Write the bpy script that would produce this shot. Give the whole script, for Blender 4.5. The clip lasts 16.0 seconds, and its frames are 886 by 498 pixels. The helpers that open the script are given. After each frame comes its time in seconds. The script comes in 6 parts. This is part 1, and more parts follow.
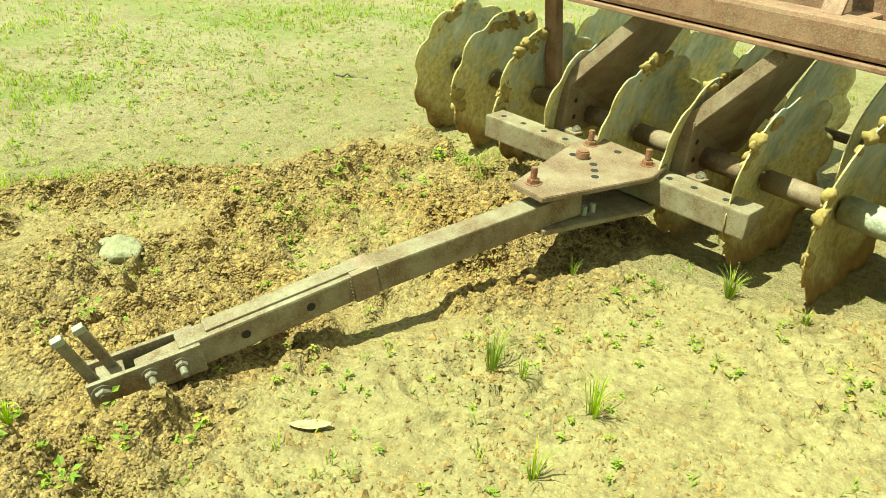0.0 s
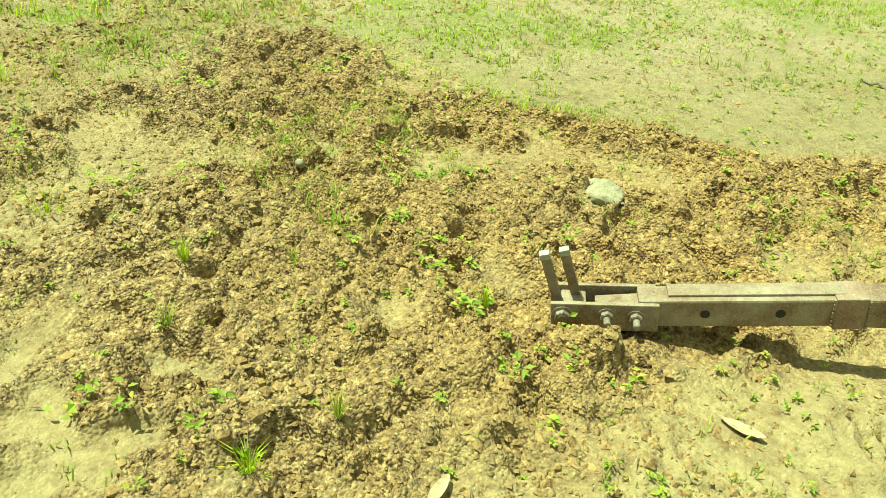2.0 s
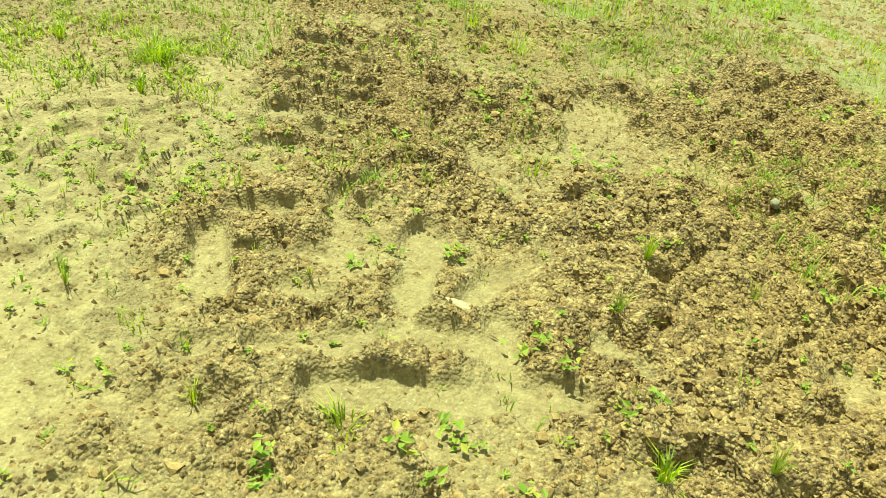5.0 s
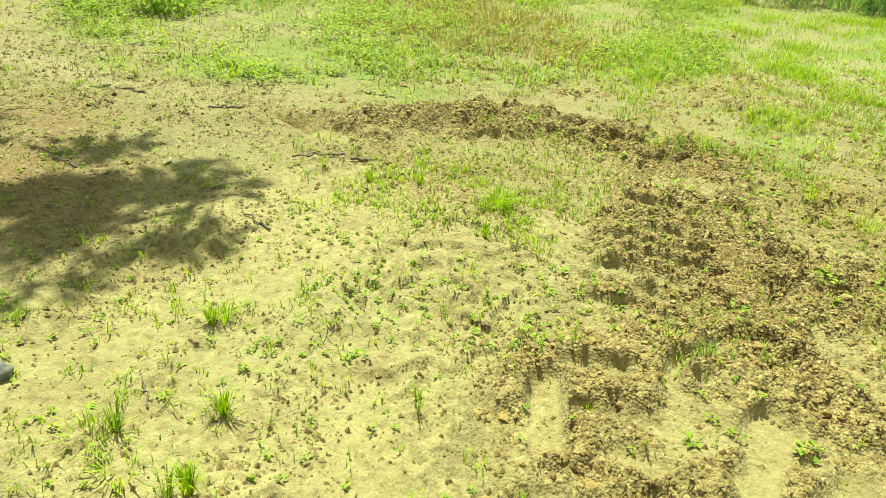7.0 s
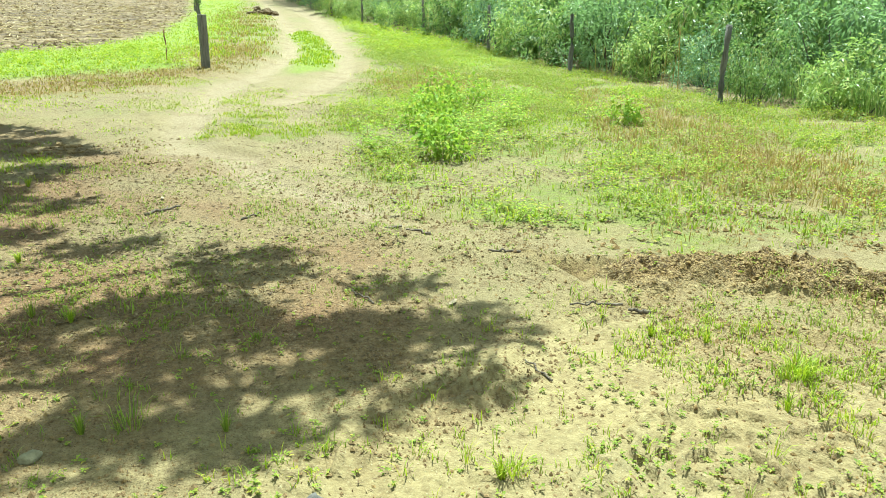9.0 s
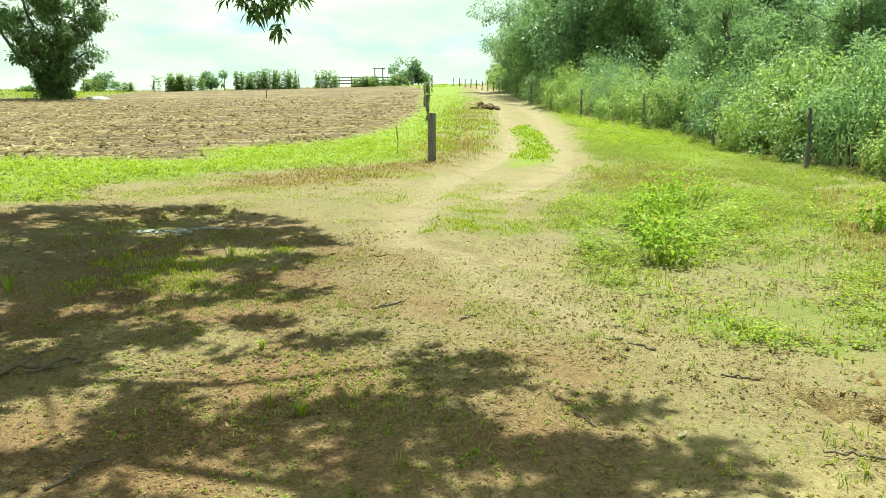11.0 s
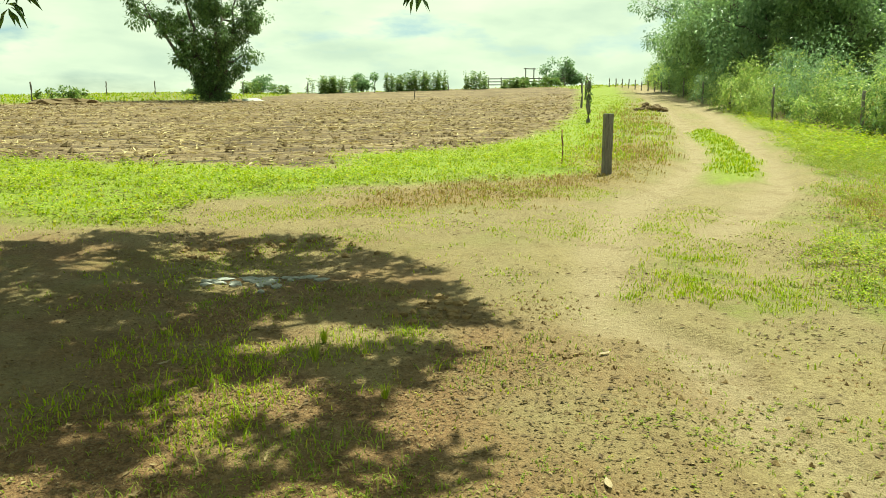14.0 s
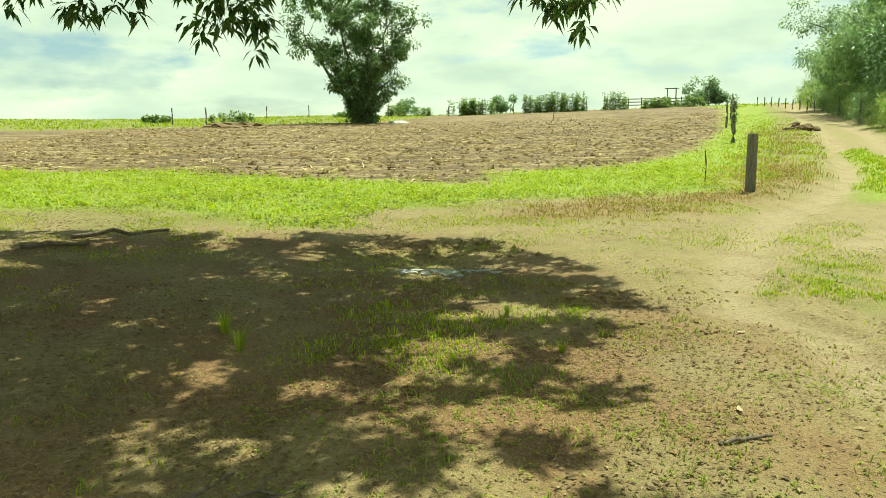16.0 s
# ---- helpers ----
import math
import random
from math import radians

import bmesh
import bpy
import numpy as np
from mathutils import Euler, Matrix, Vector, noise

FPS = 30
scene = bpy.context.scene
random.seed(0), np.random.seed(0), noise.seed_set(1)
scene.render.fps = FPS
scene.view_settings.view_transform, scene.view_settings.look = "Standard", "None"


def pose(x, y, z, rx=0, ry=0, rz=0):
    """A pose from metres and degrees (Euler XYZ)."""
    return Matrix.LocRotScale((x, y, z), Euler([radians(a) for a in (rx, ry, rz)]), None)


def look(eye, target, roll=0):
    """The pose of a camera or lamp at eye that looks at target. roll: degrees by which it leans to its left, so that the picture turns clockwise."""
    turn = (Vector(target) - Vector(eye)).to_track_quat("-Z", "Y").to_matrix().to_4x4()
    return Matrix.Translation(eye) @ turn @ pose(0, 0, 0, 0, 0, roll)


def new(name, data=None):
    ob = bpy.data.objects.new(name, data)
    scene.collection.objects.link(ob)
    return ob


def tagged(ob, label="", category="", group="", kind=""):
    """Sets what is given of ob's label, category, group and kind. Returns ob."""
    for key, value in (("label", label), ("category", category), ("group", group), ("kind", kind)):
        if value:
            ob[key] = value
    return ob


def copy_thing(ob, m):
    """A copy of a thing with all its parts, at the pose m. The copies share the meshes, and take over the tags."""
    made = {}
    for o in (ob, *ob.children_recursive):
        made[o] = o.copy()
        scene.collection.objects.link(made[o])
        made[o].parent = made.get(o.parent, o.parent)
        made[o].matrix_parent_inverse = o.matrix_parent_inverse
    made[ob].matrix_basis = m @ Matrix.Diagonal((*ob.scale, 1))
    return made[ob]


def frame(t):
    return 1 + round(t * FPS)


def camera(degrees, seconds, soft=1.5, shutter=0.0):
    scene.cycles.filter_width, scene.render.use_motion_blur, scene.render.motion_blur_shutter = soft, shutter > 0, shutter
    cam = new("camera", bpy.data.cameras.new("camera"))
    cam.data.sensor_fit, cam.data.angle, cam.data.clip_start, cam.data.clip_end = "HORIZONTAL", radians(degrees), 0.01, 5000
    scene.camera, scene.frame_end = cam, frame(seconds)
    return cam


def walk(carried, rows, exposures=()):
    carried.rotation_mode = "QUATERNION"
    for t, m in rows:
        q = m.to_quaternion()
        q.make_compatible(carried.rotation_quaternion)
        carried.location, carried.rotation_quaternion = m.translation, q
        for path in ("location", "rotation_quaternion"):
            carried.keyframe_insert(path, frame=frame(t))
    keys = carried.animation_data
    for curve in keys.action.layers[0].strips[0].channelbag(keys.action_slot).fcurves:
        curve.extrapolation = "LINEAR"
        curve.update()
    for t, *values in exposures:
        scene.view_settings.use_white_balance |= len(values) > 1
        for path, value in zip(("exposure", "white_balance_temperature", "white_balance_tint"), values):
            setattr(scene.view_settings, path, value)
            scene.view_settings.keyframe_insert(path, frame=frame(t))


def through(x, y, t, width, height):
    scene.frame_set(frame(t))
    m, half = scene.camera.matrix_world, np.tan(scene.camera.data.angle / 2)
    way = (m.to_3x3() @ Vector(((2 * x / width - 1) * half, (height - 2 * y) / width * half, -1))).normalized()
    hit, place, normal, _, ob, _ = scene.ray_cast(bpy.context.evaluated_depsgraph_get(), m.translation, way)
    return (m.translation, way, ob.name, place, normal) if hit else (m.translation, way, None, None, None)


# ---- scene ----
# The camera turns on the spot from the harrow to the field, then pushes forward and drops back.
cam = camera(61.6, 16.0, soft=0.55)
# Rows from 13.0 on move the eye in place of a lens zoom.
ROWS = [  # seconds, eye x y z, heading to the left of +y, tilt, lean
    (0.0, -0.070, -0.677, 1.520, 201.23, -29.26, 3.10),
    (0.5, -0.029, -0.633, 1.518, 208.49, -29.36, 2.42),
    (1.0, 0.014, -0.586, 1.508, 217.37, -29.76, 3.17),
    (1.5, 0.063, -0.525, 1.488, 227.43, -30.91, 5.24),
    (2.0, 0.086, -0.513, 1.481, 236.58, -33.33, 5.46),
    (2.5, 0.086, -0.517, 1.440, 243.47, -34.06, 6.35),
    (3.0, 0.039, -0.513, 1.493, 250.07, -35.35, 4.99),
    (3.2, 0.066, -0.478, 1.434, 251.29, -35.25, 6.57),
    (5.3, 0.125, -0.178, 1.392, 272.51, -33.76, 6.83),
    (5.5, 0.122, -0.150, 1.392, 274.35, -33.24, 6.32),
    (6.0, 0.099, -0.095, 1.425, 280.99, -31.73, 5.50),
    (6.5, 0.105, -0.011, 1.413, 287.68, -28.25, 4.50),
    (7.0, 0.081, 0.042, 1.436, 293.59, -25.63, 3.48),
    (7.5, 0.066, 0.084, 1.463, 298.10, -21.84, 2.53),
    (8.0, 0.038, 0.134, 1.468, 303.29, -20.16, 1.59),
    (8.5, 0.024, 0.186, 1.477, 308.86, -17.18, 0.11),
    (9.0, 0.005, 0.240, 1.519, 313.38, -16.16, 0.04),
    (9.5, -0.037, 0.273, 1.613, 317.17, -15.03, 0.21),
    (10.0, -0.037, 0.358, 1.652, 321.11, -13.01, -0.06),
    (10.2, -0.018, 0.373, 1.649, 322.81, -11.91, -0.28),
    (12.3, 0.011, 0.412, 1.643, 337.47, -7.72, 0.58),
    (12.5, 0.002, 0.426, 1.637, 337.97, -7.40, 0.53),
    (13.0, 0.743, 2.525, 1.640, 338.26, -8.68, 0.24),
    (13.5, 1.060, 3.326, 1.650, 338.84, -9.16, 0.19),
    (14.0, 1.264, 3.779, 1.665, 340.63, -9.27, 0.04),
    (14.5, 1.263, 3.737, 1.661, 346.07, -8.97, -0.19),
    (15.0, 1.241, 3.695, 1.659, 350.02, -9.00, -0.37),
    (15.5, 0.791, 3.090, 1.653, 350.30, -8.06, -0.10),
    (16.0, 0.585, 2.558, 1.643, 350.91, -7.70, -0.04),]


def aim(x, y, z, heading, tilt, lean):
    return pose(x, y, z) @ pose(0, 0, 0, 0, 0, heading) @ pose(0, 0, 0, 90 + tilt) @ pose(0, 0, 0, 0, 0, lean)


walk(cam, [(r[0], aim(*r[1:])) for r in ROWS],
     exposures=[(0.0, 1.36, 6600, -33), (5.5, 1.25, 6700, -32), (7.0, 1.32, 6850, -32), (8.0, 1.44, 5300, -13), (9.0, 1.38, 5500, -13), (10.2, 1.24, 6100, -16), (12.3, 1.04, 6600, -17), (13.5, 0.94, 7000, -18), (16.0, 0.94, 6900, -19)])

# ---- world and sun ----
SUN_TO = Vector((0.74, 0.67, 0)).normalized()      # the way to the sun, on the ground
SUN_UP = radians(66)
sun = new("sun", bpy.data.lights.new("sun", "SUN"))
sun.data.energy, sun.data.angle, sun.data.color = 5.0, radians(0.55), (1.0, 0.95, 0.86)
sun.matrix_world = look(SUN_TO * 50 * math.cos(SUN_UP) + Vector((0, 0, 50 * math.sin(SUN_UP))), (0, 0, 0))

world = bpy.data.worlds.new("sky")
scene.world = world
world.use_nodes = True
wn, wl = world.node_tree.nodes, world.node_tree.links
sky = wn.new("ShaderNodeTexSky")
sky.sky_type, sky.sun_disc, sky.sun_elevation = "NISHITA", False, SUN_UP
sky.sun_rotation = math.atan2(SUN_TO.x, SUN_TO.y)
tc, mp = wn.new("ShaderNodeTexCoord"), wn.new("ShaderNodeMapping")
mp.inputs["Scale"].default_value = (2.2, 2.2, 7.0)
cl = wn.new("ShaderNodeTexNoise")
cl.inputs["Scale"].default_value, cl.inputs["Detail"].default_value, cl.inputs["Roughness"].default_value = 1.6, 7, 0.55
cr = wn.new("ShaderNodeValToRGB")
cr.color_ramp.elements[0].position, cr.color_ramp.elements[1].position = 0.40, 0.50
shade_n = wn.new("ShaderNodeTexNoise")
shade_n.inputs["Scale"].default_value, shade_n.inputs["Detail"].default_value = 2.3, 5
sr = wn.new("ShaderNodeValToRGB")
sr.color_ramp.elements[0].position, sr.color_ramp.elements[1].position = 0.35, 0.62
sr.color_ramp.elements[0].color, sr.color_ramp.elements[1].color = (5.8, 6.5, 5.9, 1), (8.2, 8.5, 7.2, 1)
mx = wn.new("ShaderNodeMix")
mx.data_type = "RGBA"
bgn = wn["Background"]
bgn.inputs["Strength"].default_value = 0.067
wl.new(tc.outputs["Generated"], mp.inputs["Vector"])
wl.new(mp.outputs[0], cl.inputs["Vector"])
wl.new(mp.outputs[0], shade_n.inputs["Vector"])
wl.new(cl.outputs["Fac"], cr.inputs[0])
wl.new(shade_n.outputs["Fac"], sr.inputs[0])
wl.new(cr.outputs[0], mx.inputs["Factor"])
wl.new(sky.outputs[0], mx.inputs["A"])
wl.new(sr.outputs[0], mx.inputs["B"])
wl.new(mx.outputs["Result"], bgn.inputs["Color"])


# ---- materials ----
class Nodes:
    """A short way to write a node material."""

    def __init__(self, name, rough=0.9, metal=0.0):
        self.m = bpy.data.materials.new(name)
        self.m.use_nodes = True
        self.n, self.l = self.m.node_tree.nodes, self.m.node_tree.links
        self.b = self.n["Principled BSDF"]
        self.b.inputs["Roughness"].default_value, self.b.inputs["Metallic"].default_value = rough, metal
        self.co = self.n.new("ShaderNodeTexCoord").outputs["Object"]

    def noise(self, scale, detail=4.0, rough=0.55, stretch=None):
        t = self.n.new("ShaderNodeTexNoise")
        t.inputs["Scale"].default_value, t.inputs["Detail"].default_value, t.inputs["Roughness"].default_value = scale, detail, rough
        if stretch:
            s = self.n.new("ShaderNodeMapping")
            s.inputs["Scale"].default_value = stretch
            self.l.new(self.co, s.inputs[0])
            self.l.new(s.outputs[0], t.inputs[0])
        else:
            self.l.new(self.co, t.inputs[0])
        return t.outputs["Fac"]

    def cells(self, scale, smooth=0.0):
        """Distance from the middle of the nearest grain: 0 in the middle."""
        t = self.n.new("ShaderNodeTexVoronoi")
        t.inputs["Scale"].default_value = scale
        if smooth:
            t.feature = "SMOOTH_F1"
            t.inputs["Smoothness"].default_value = smooth
        self.l.new(self.co, t.inputs["Vector"])
        return t.outputs["Distance"]

    def ramp(self, fac, *stops):
        r = self.n.new("ShaderNodeValToRGB")
        e = r.color_ramp.elements
        while len(e) < len(stops):
            e.new(0.5)
        for k, (p, c) in enumerate(stops):
            e[k].position, e[k].color = p, (*c, 1) if not isinstance(c, float) else (c, c, c, 1)
        self.l.new(fac, r.inputs[0])
        return r.outputs[0]

    def attr(self, name):
        a = self.n.new("ShaderNodeAttribute")
        a.attribute_name = name
        return a.outputs["Fac"]

    def mix(self, fac, a, b, kind="MIX"):
        x = self.n.new("ShaderNodeMix")
        x.data_type, x.blend_type = "RGBA", kind
        for key, v in (("Factor", fac), ("A", a), ("B", b)):
            if isinstance(v, bpy.types.NodeSocket):
                self.l.new(v, x.inputs[key])
            else:
                x.inputs[key].default_value = v if key == "Factor" else (*v, 1)
        return x.outputs["Result"]

    def math(self, kind, a, b=0.0):
        x = self.n.new("ShaderNodeMath")
        x.operation = kind
        for k, v in enumerate((a, b)):
            if isinstance(v, bpy.types.NodeSocket):
                self.l.new(v, x.inputs[k])
            else:
                x.inputs[k].default_value = v
        return x.outputs[0]

    def random(self):
        return self.n.new("ShaderNodeNewGeometry").outputs["Random Per Island"]

    def done(self, color, bump=None, depth=0.01, strength=0.6, through=None):
        self.l.new(color, self.b.inputs["Base Color"])
        if bump is not None:
            x = self.n.new("ShaderNodeBump")
            x.inputs["Distance"].default_value, x.inputs["Strength"].default_value = depth, strength
            self.l.new(bump, x.inputs["Height"])
            self.l.new(x.outputs[0], self.b.inputs["Normal"])
        if through is not None:
            tr, ms = self.n.new("ShaderNodeBsdfTranslucent"), self.n.new("ShaderNodeMixShader")
            ms.inputs[0].default_value = through
            self.l.new(color, tr.inputs[0])
            self.l.new(self.b.outputs[0], ms.inputs[1])
            self.l.new(tr.outputs[0], ms.inputs[2])
            self.l.new(ms.outputs[0], self.n["Material Output"].inputs[0])
        return self.m


def sandy(k, grit, big):
    """Pale trampled soil with browner scuffed patches."""
    c = k.ramp(grit, (0.3, (0.088, 0.058, 0.021)), (0.45, (0.20, 0.147, 0.060)), (0.7, (0.302, 0.238, 0.107)))
    c = k.mix(k.ramp(big, (0.42, 0.0), (0.62, 0.5)), c, (0.20, 0.158, 0.071))
    return k.mix(k.ramp(k.noise(2.6, 9, 0.78), (0.49, 0.0), (0.62, 0.65)), c, k.ramp(grit, (0.35, (0.075, 0.044, 0.015)), (0.65, (0.205, 0.139, 0.055))))


def earth():
    k = Nodes("earth", 0.95)
    big = k.noise(0.55, 5)
    speck = k.noise(140, 3, 0.7)
    grit = k.noise(24, 8, 0.75)
    sand = sandy(k, grit, big)
    dug = k.ramp(grit, (0.30, (0.074, 0.032, 0.006)), (0.48, (0.205, 0.118, 0.031)), (0.68, (0.31, 0.208, 0.068)))
    dug = k.mix(k.ramp(big, (0.4, 0.0), (0.6, 0.6)), dug, k.ramp(grit, (0.3, (0.087, 0.053, 0.015)), (0.68, (0.273, 0.202, 0.084))))
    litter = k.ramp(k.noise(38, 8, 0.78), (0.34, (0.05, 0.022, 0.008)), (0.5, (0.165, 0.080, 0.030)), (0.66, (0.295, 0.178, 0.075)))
    road = k.ramp(grit, (0.3, (0.165, 0.115, 0.058)), (0.5, (0.262, 0.198, 0.108)), (0.7, (0.318, 0.25, 0.145)))
    road = k.mix(k.ramp(k.noise(1.7, 8, 0.7), (0.5, 0.0), (0.66, 0.7)), road, k.ramp(grit, (0.3, (0.10, 0.055, 0.022)), (0.7, (0.235, 0.155, 0.07))))
    furrow = k.math("ADD", k.math("MULTIPLY", k.noise(1.3, 7, 0.7, (0.3, 2.2, 1)), 0.5), k.math("MULTIPLY", k.noise(1.0, 6, 0.75, (0.22, 2.0, 1)), 0.5))
    field = k.ramp(furrow, (0.40, (0.036, 0.019, 0.008)), (0.49, (0.118, 0.072, 0.031)), (0.58, (0.265, 0.19, 0.098)))
    green = k.ramp(k.noise(14, 7, 0.7), (0.3, (0.064, 0.084, 0.006)), (0.7, (0.192, 0.224, 0.02)))
    dry = k.ramp(grit, (0.3, (0.136, 0.074, 0.019)), (0.7, (0.223, 0.149, 0.05)))
    c = k.mix(k.attr("road"), sand, road)
    c = k.mix(k.attr("dug"), c, dug)
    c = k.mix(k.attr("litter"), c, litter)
    c = k.mix(k.attr("field"), c, field)
    c = k.mix(k.attr("dry"), c, dry)
    c = k.mix(k.math("MULTIPLY", k.attr("green"), k.ramp(k.noise(7, 6, 0.7), (0.33, 0.35), (0.55, 1.0))), c, green)
    lush = k.ramp(k.noise(11, 6, 0.7), (0.3, (0.10, 0.145, 0.005)), (0.7, (0.24, 0.30, 0.01)))
    c = k.mix(k.attr("lush"), c, lush)
    c = k.mix(k.ramp(speck, (0.32, 0.85), (0.44, 0.0)), c, (0.037, 0.02, 0.007))
    c = k.mix(k.ramp(speck, (0.57, 0.0), (0.69, 0.55)), c, (0.322, 0.267, 0.136))
    h = k.math("ADD", k.math("MULTIPLY", k.noise(22, 6, 0.68), 1.0), k.math("MULTIPLY", k.cells(85), -0.22))
    return k.done(c, h, 0.030, 1.0)


def clod_soil(name, dark, light):
    k = Nodes(name, 0.95)
    c = k.ramp(k.noise(45, 6, 0.65), (0.3, dark), (0.7, light))
    c = k.mix(k.ramp(k.random(), (0.1, 0.0), (1.0, 0.4)), c, tuple(min(1, v * 1.2) for v in light))
    return k.done(c, k.noise(90, 4, 0.6), 0.006, 0.9)


def turned():
    """Fresh soil: yellow-brown crumbs, paler where pressed or dried."""
    k = Nodes("turned_earth", 0.95)
    grit, big = k.noise(42, 7, 0.75), k.noise(1.1, 5)
    fresh = k.ramp(grit, (0.40, (0.066, 0.028, 0.006)), (0.52, (0.25, 0.142, 0.034)), (0.64, (0.40, 0.26, 0.085)))
    dried = k.ramp(grit, (0.40, (0.054, 0.028, 0.009)), (0.52, (0.205, 0.132, 0.047)), (0.64, (0.36, 0.268, 0.12)))
    c = k.mix(k.math("MULTIPLY", k.attr("moist"), k.ramp(big, (0.35, 1.0), (0.65, 0.45))), dried, fresh)
    pale = sandy(k, k.noise(24, 8, 0.75), k.noise(0.55, 5))
    c = k.mix(k.attr("dug"), pale, c)
    c = k.mix(k.ramp(k.noise(120, 2, 0.5), (0.62, 0.0), (0.72, 0.5)), c, (0.372, 0.33, 0.192))
    grains = k.math("ADD", k.cells(95), k.math("MULTIPLY", k.cells(42), 1.1))
    grains = k.math("MULTIPLY", grains, k.math("ADD", k.math("MULTIPLY", k.attr("dug"), 0.75), 0.25))
    h = k.math("SUBTRACT", k.math("MULTIPLY", k.noise(60, 5, 0.65), 0.5), grains)
    return k.done(c, h, 0.011, 1.0)


def leafy(name, dark, light, dry=None, through=0.35, rough=0.72):
    k = Nodes(name, rough)
    stops = [(0.0, dark), (0.75, light)] + ([(0.93, dry)] if dry else [])
    c = k.ramp(k.random(), *stops)
    c = k.mix(k.ramp(k.noise(0.9, 3), (0.35, 0.0), (0.65, 0.5)), c, tuple(v * 0.62 for v in light))
    return k.done(c, None, through=through)


def rusty(name, rust, paint, share=0.5, metal=0.35):
    k = Nodes(name, 0.7, metal)
    patches = k.ramp(k.noise(7, 8, 0.65), (share - 0.1, 0.0), (share + 0.12, 1.0))
    c = k.mix(patches, k.ramp(k.noise(40, 6), (0.3, rust), (0.7, tuple(v * 1.5 for v in rust))), k.ramp(k.noise(26, 5, 0.7), (0.3, paint), (0.75, tuple(v * 1.35 for v in paint))))
    c = k.mix(k.ramp(k.noise(8, 9, 0.75), (0.48, 0.0), (0.70, 0.4)), c, (0.25, 0.20, 0.11))
    c = k.mix(k.ramp(k.noise(170, 4, 0.75), (0.5, 0.0), (0.66, 0.6)), c, (0.33, 0.28, 0.17))
    c = k.mix(k.ramp(k.noise(60, 6, 0.75), (0.30, 0.7), (0.42, 0.0)), c, (0.05, 0.032, 0.018))
    return k.done(c, k.noise(120, 4, 0.7), 0.003, 0.5)


def disc_steel():
    """Scoured steel with dried yellow mud, browner where it went through the ground."""
    k = Nodes("disc_steel", 0.5, 0.3)
    steel = k.ramp(k.noise(9, 9, 0.78, (1, 1, 0.45)), (0.34, (0.22, 0.23, 0.19)), (0.5, (0.46, 0.465, 0.39)), (0.68, (0.70, 0.69, 0.59)))
    mud = k.ramp(k.noise(34, 9, 0.78), (0.34, (0.32, 0.21, 0.06)), (0.5, (0.60, 0.49, 0.20)), (0.66, (0.78, 0.69, 0.37)))
    brown = k.ramp(k.noise(20, 7, 0.7), (0.3, (0.14, 0.062, 0.014)), (0.7, (0.40, 0.23, 0.065)))
    low = k.attr("mud")
    blotch = k.math("MULTIPLY", k.math("SUBTRACT", k.noise(6, 9, 0.75), 0.5), 2.2)
    c = k.mix(k.ramp(k.math("ADD", low, blotch), (0.20, 0.0), (0.46, 0.92)), steel, mud)
    c = k.mix(k.ramp(k.math("ADD", low, k.math("MULTIPLY", blotch, 0.4)), (0.66, 0.0), (0.9, 0.9)), c, brown)
    return k.done(c, k.noise(60, 7, 0.75), 0.008, 0.9)


def bark(name, dark, light):
    k = Nodes(name, 0.9)
    g = k.noise(7, 7, 0.65, (3, 3, 0.5))
    return k.done(k.ramp(g, (0.3, dark), (0.7, light)), k.noise(18, 6, 0.7, (3, 3, 0.4)), 0.02, 0.9)


def plain(name, a, b, scale=20, rough=0.8, metal=0.0, depth=0.006):
    k = Nodes(name, rough, metal)
    return k.done(k.ramp(k.noise(scale, 6, 0.65), (0.3, a), (0.7, b)), k.noise(scale * 3, 4), depth, 0.6)


EARTH = earth()
TURNED = turned()
CLOD = clod_soil("turned_soil", (0.10, 0.052, 0.016), (0.30, 0.200, 0.073))
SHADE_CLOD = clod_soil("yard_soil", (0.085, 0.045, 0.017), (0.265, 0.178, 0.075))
FIELD_CLOD = clod_soil("field_soil", (0.082, 0.051, 0.02), (0.184, 0.126, 0.061))
GRASS = leafy("grass_blades", (0.13, 0.20, 0.014), (0.32, 0.39, 0.035), (0.42, 0.36, 0.10), 0.42)
FRESH = leafy("fresh_grass", (0.17, 0.265, 0.008), (0.39, 0.48, 0.015), (0.50, 0.47, 0.05), 0.45)
DRYGRASS = leafy("dry_grass", (0.28, 0.18, 0.045), (0.42, 0.32, 0.09), (0.24, 0.28, 0.04))
VERGE_LEAF = leafy("verge_leaves", (0.15, 0.27, 0.015), (0.38, 0.51, 0.045), (0.50, 0.48, 0.07), 0.45)
WEED = leafy("weed_leaves", (0.13, 0.19, 0.014), (0.33, 0.40, 0.04), (0.46, 0.38, 0.06), 0.42)
MANGO = leafy("mango_leaves", (0.045, 0.095, 0.03), (0.13, 0.225, 0.055), None, 0.42, 0.35)
TREE_LEAF = leafy("tree_leaves", (0.09, 0.165, 0.06), (0.29, 0.41, 0.15), None, 0.5, 0.4)
FIELD_LEAF = leafy("field_tree_leaves", (0.045, 0.092, 0.032), (0.18, 0.28, 0.09), None, 0.45, 0.4)
DARK_LEAF = leafy("dark_leaves", (0.075, 0.15, 0.065), (0.25, 0.37, 0.165), None, 0.5, 0.35)
BUSH_LEAF = leafy("bush_leaves", (0.045, 0.095, 0.02), (0.24, 0.36, 0.08), (0.40, 0.42, 0.13), 0.42, 0.4)
LIME_LEAF = leafy("light_green_leaves", (0.11, 0.20, 0.03), (0.40, 0.52, 0.12), (0.54, 0.54, 0.18), 0.45, 0.45)
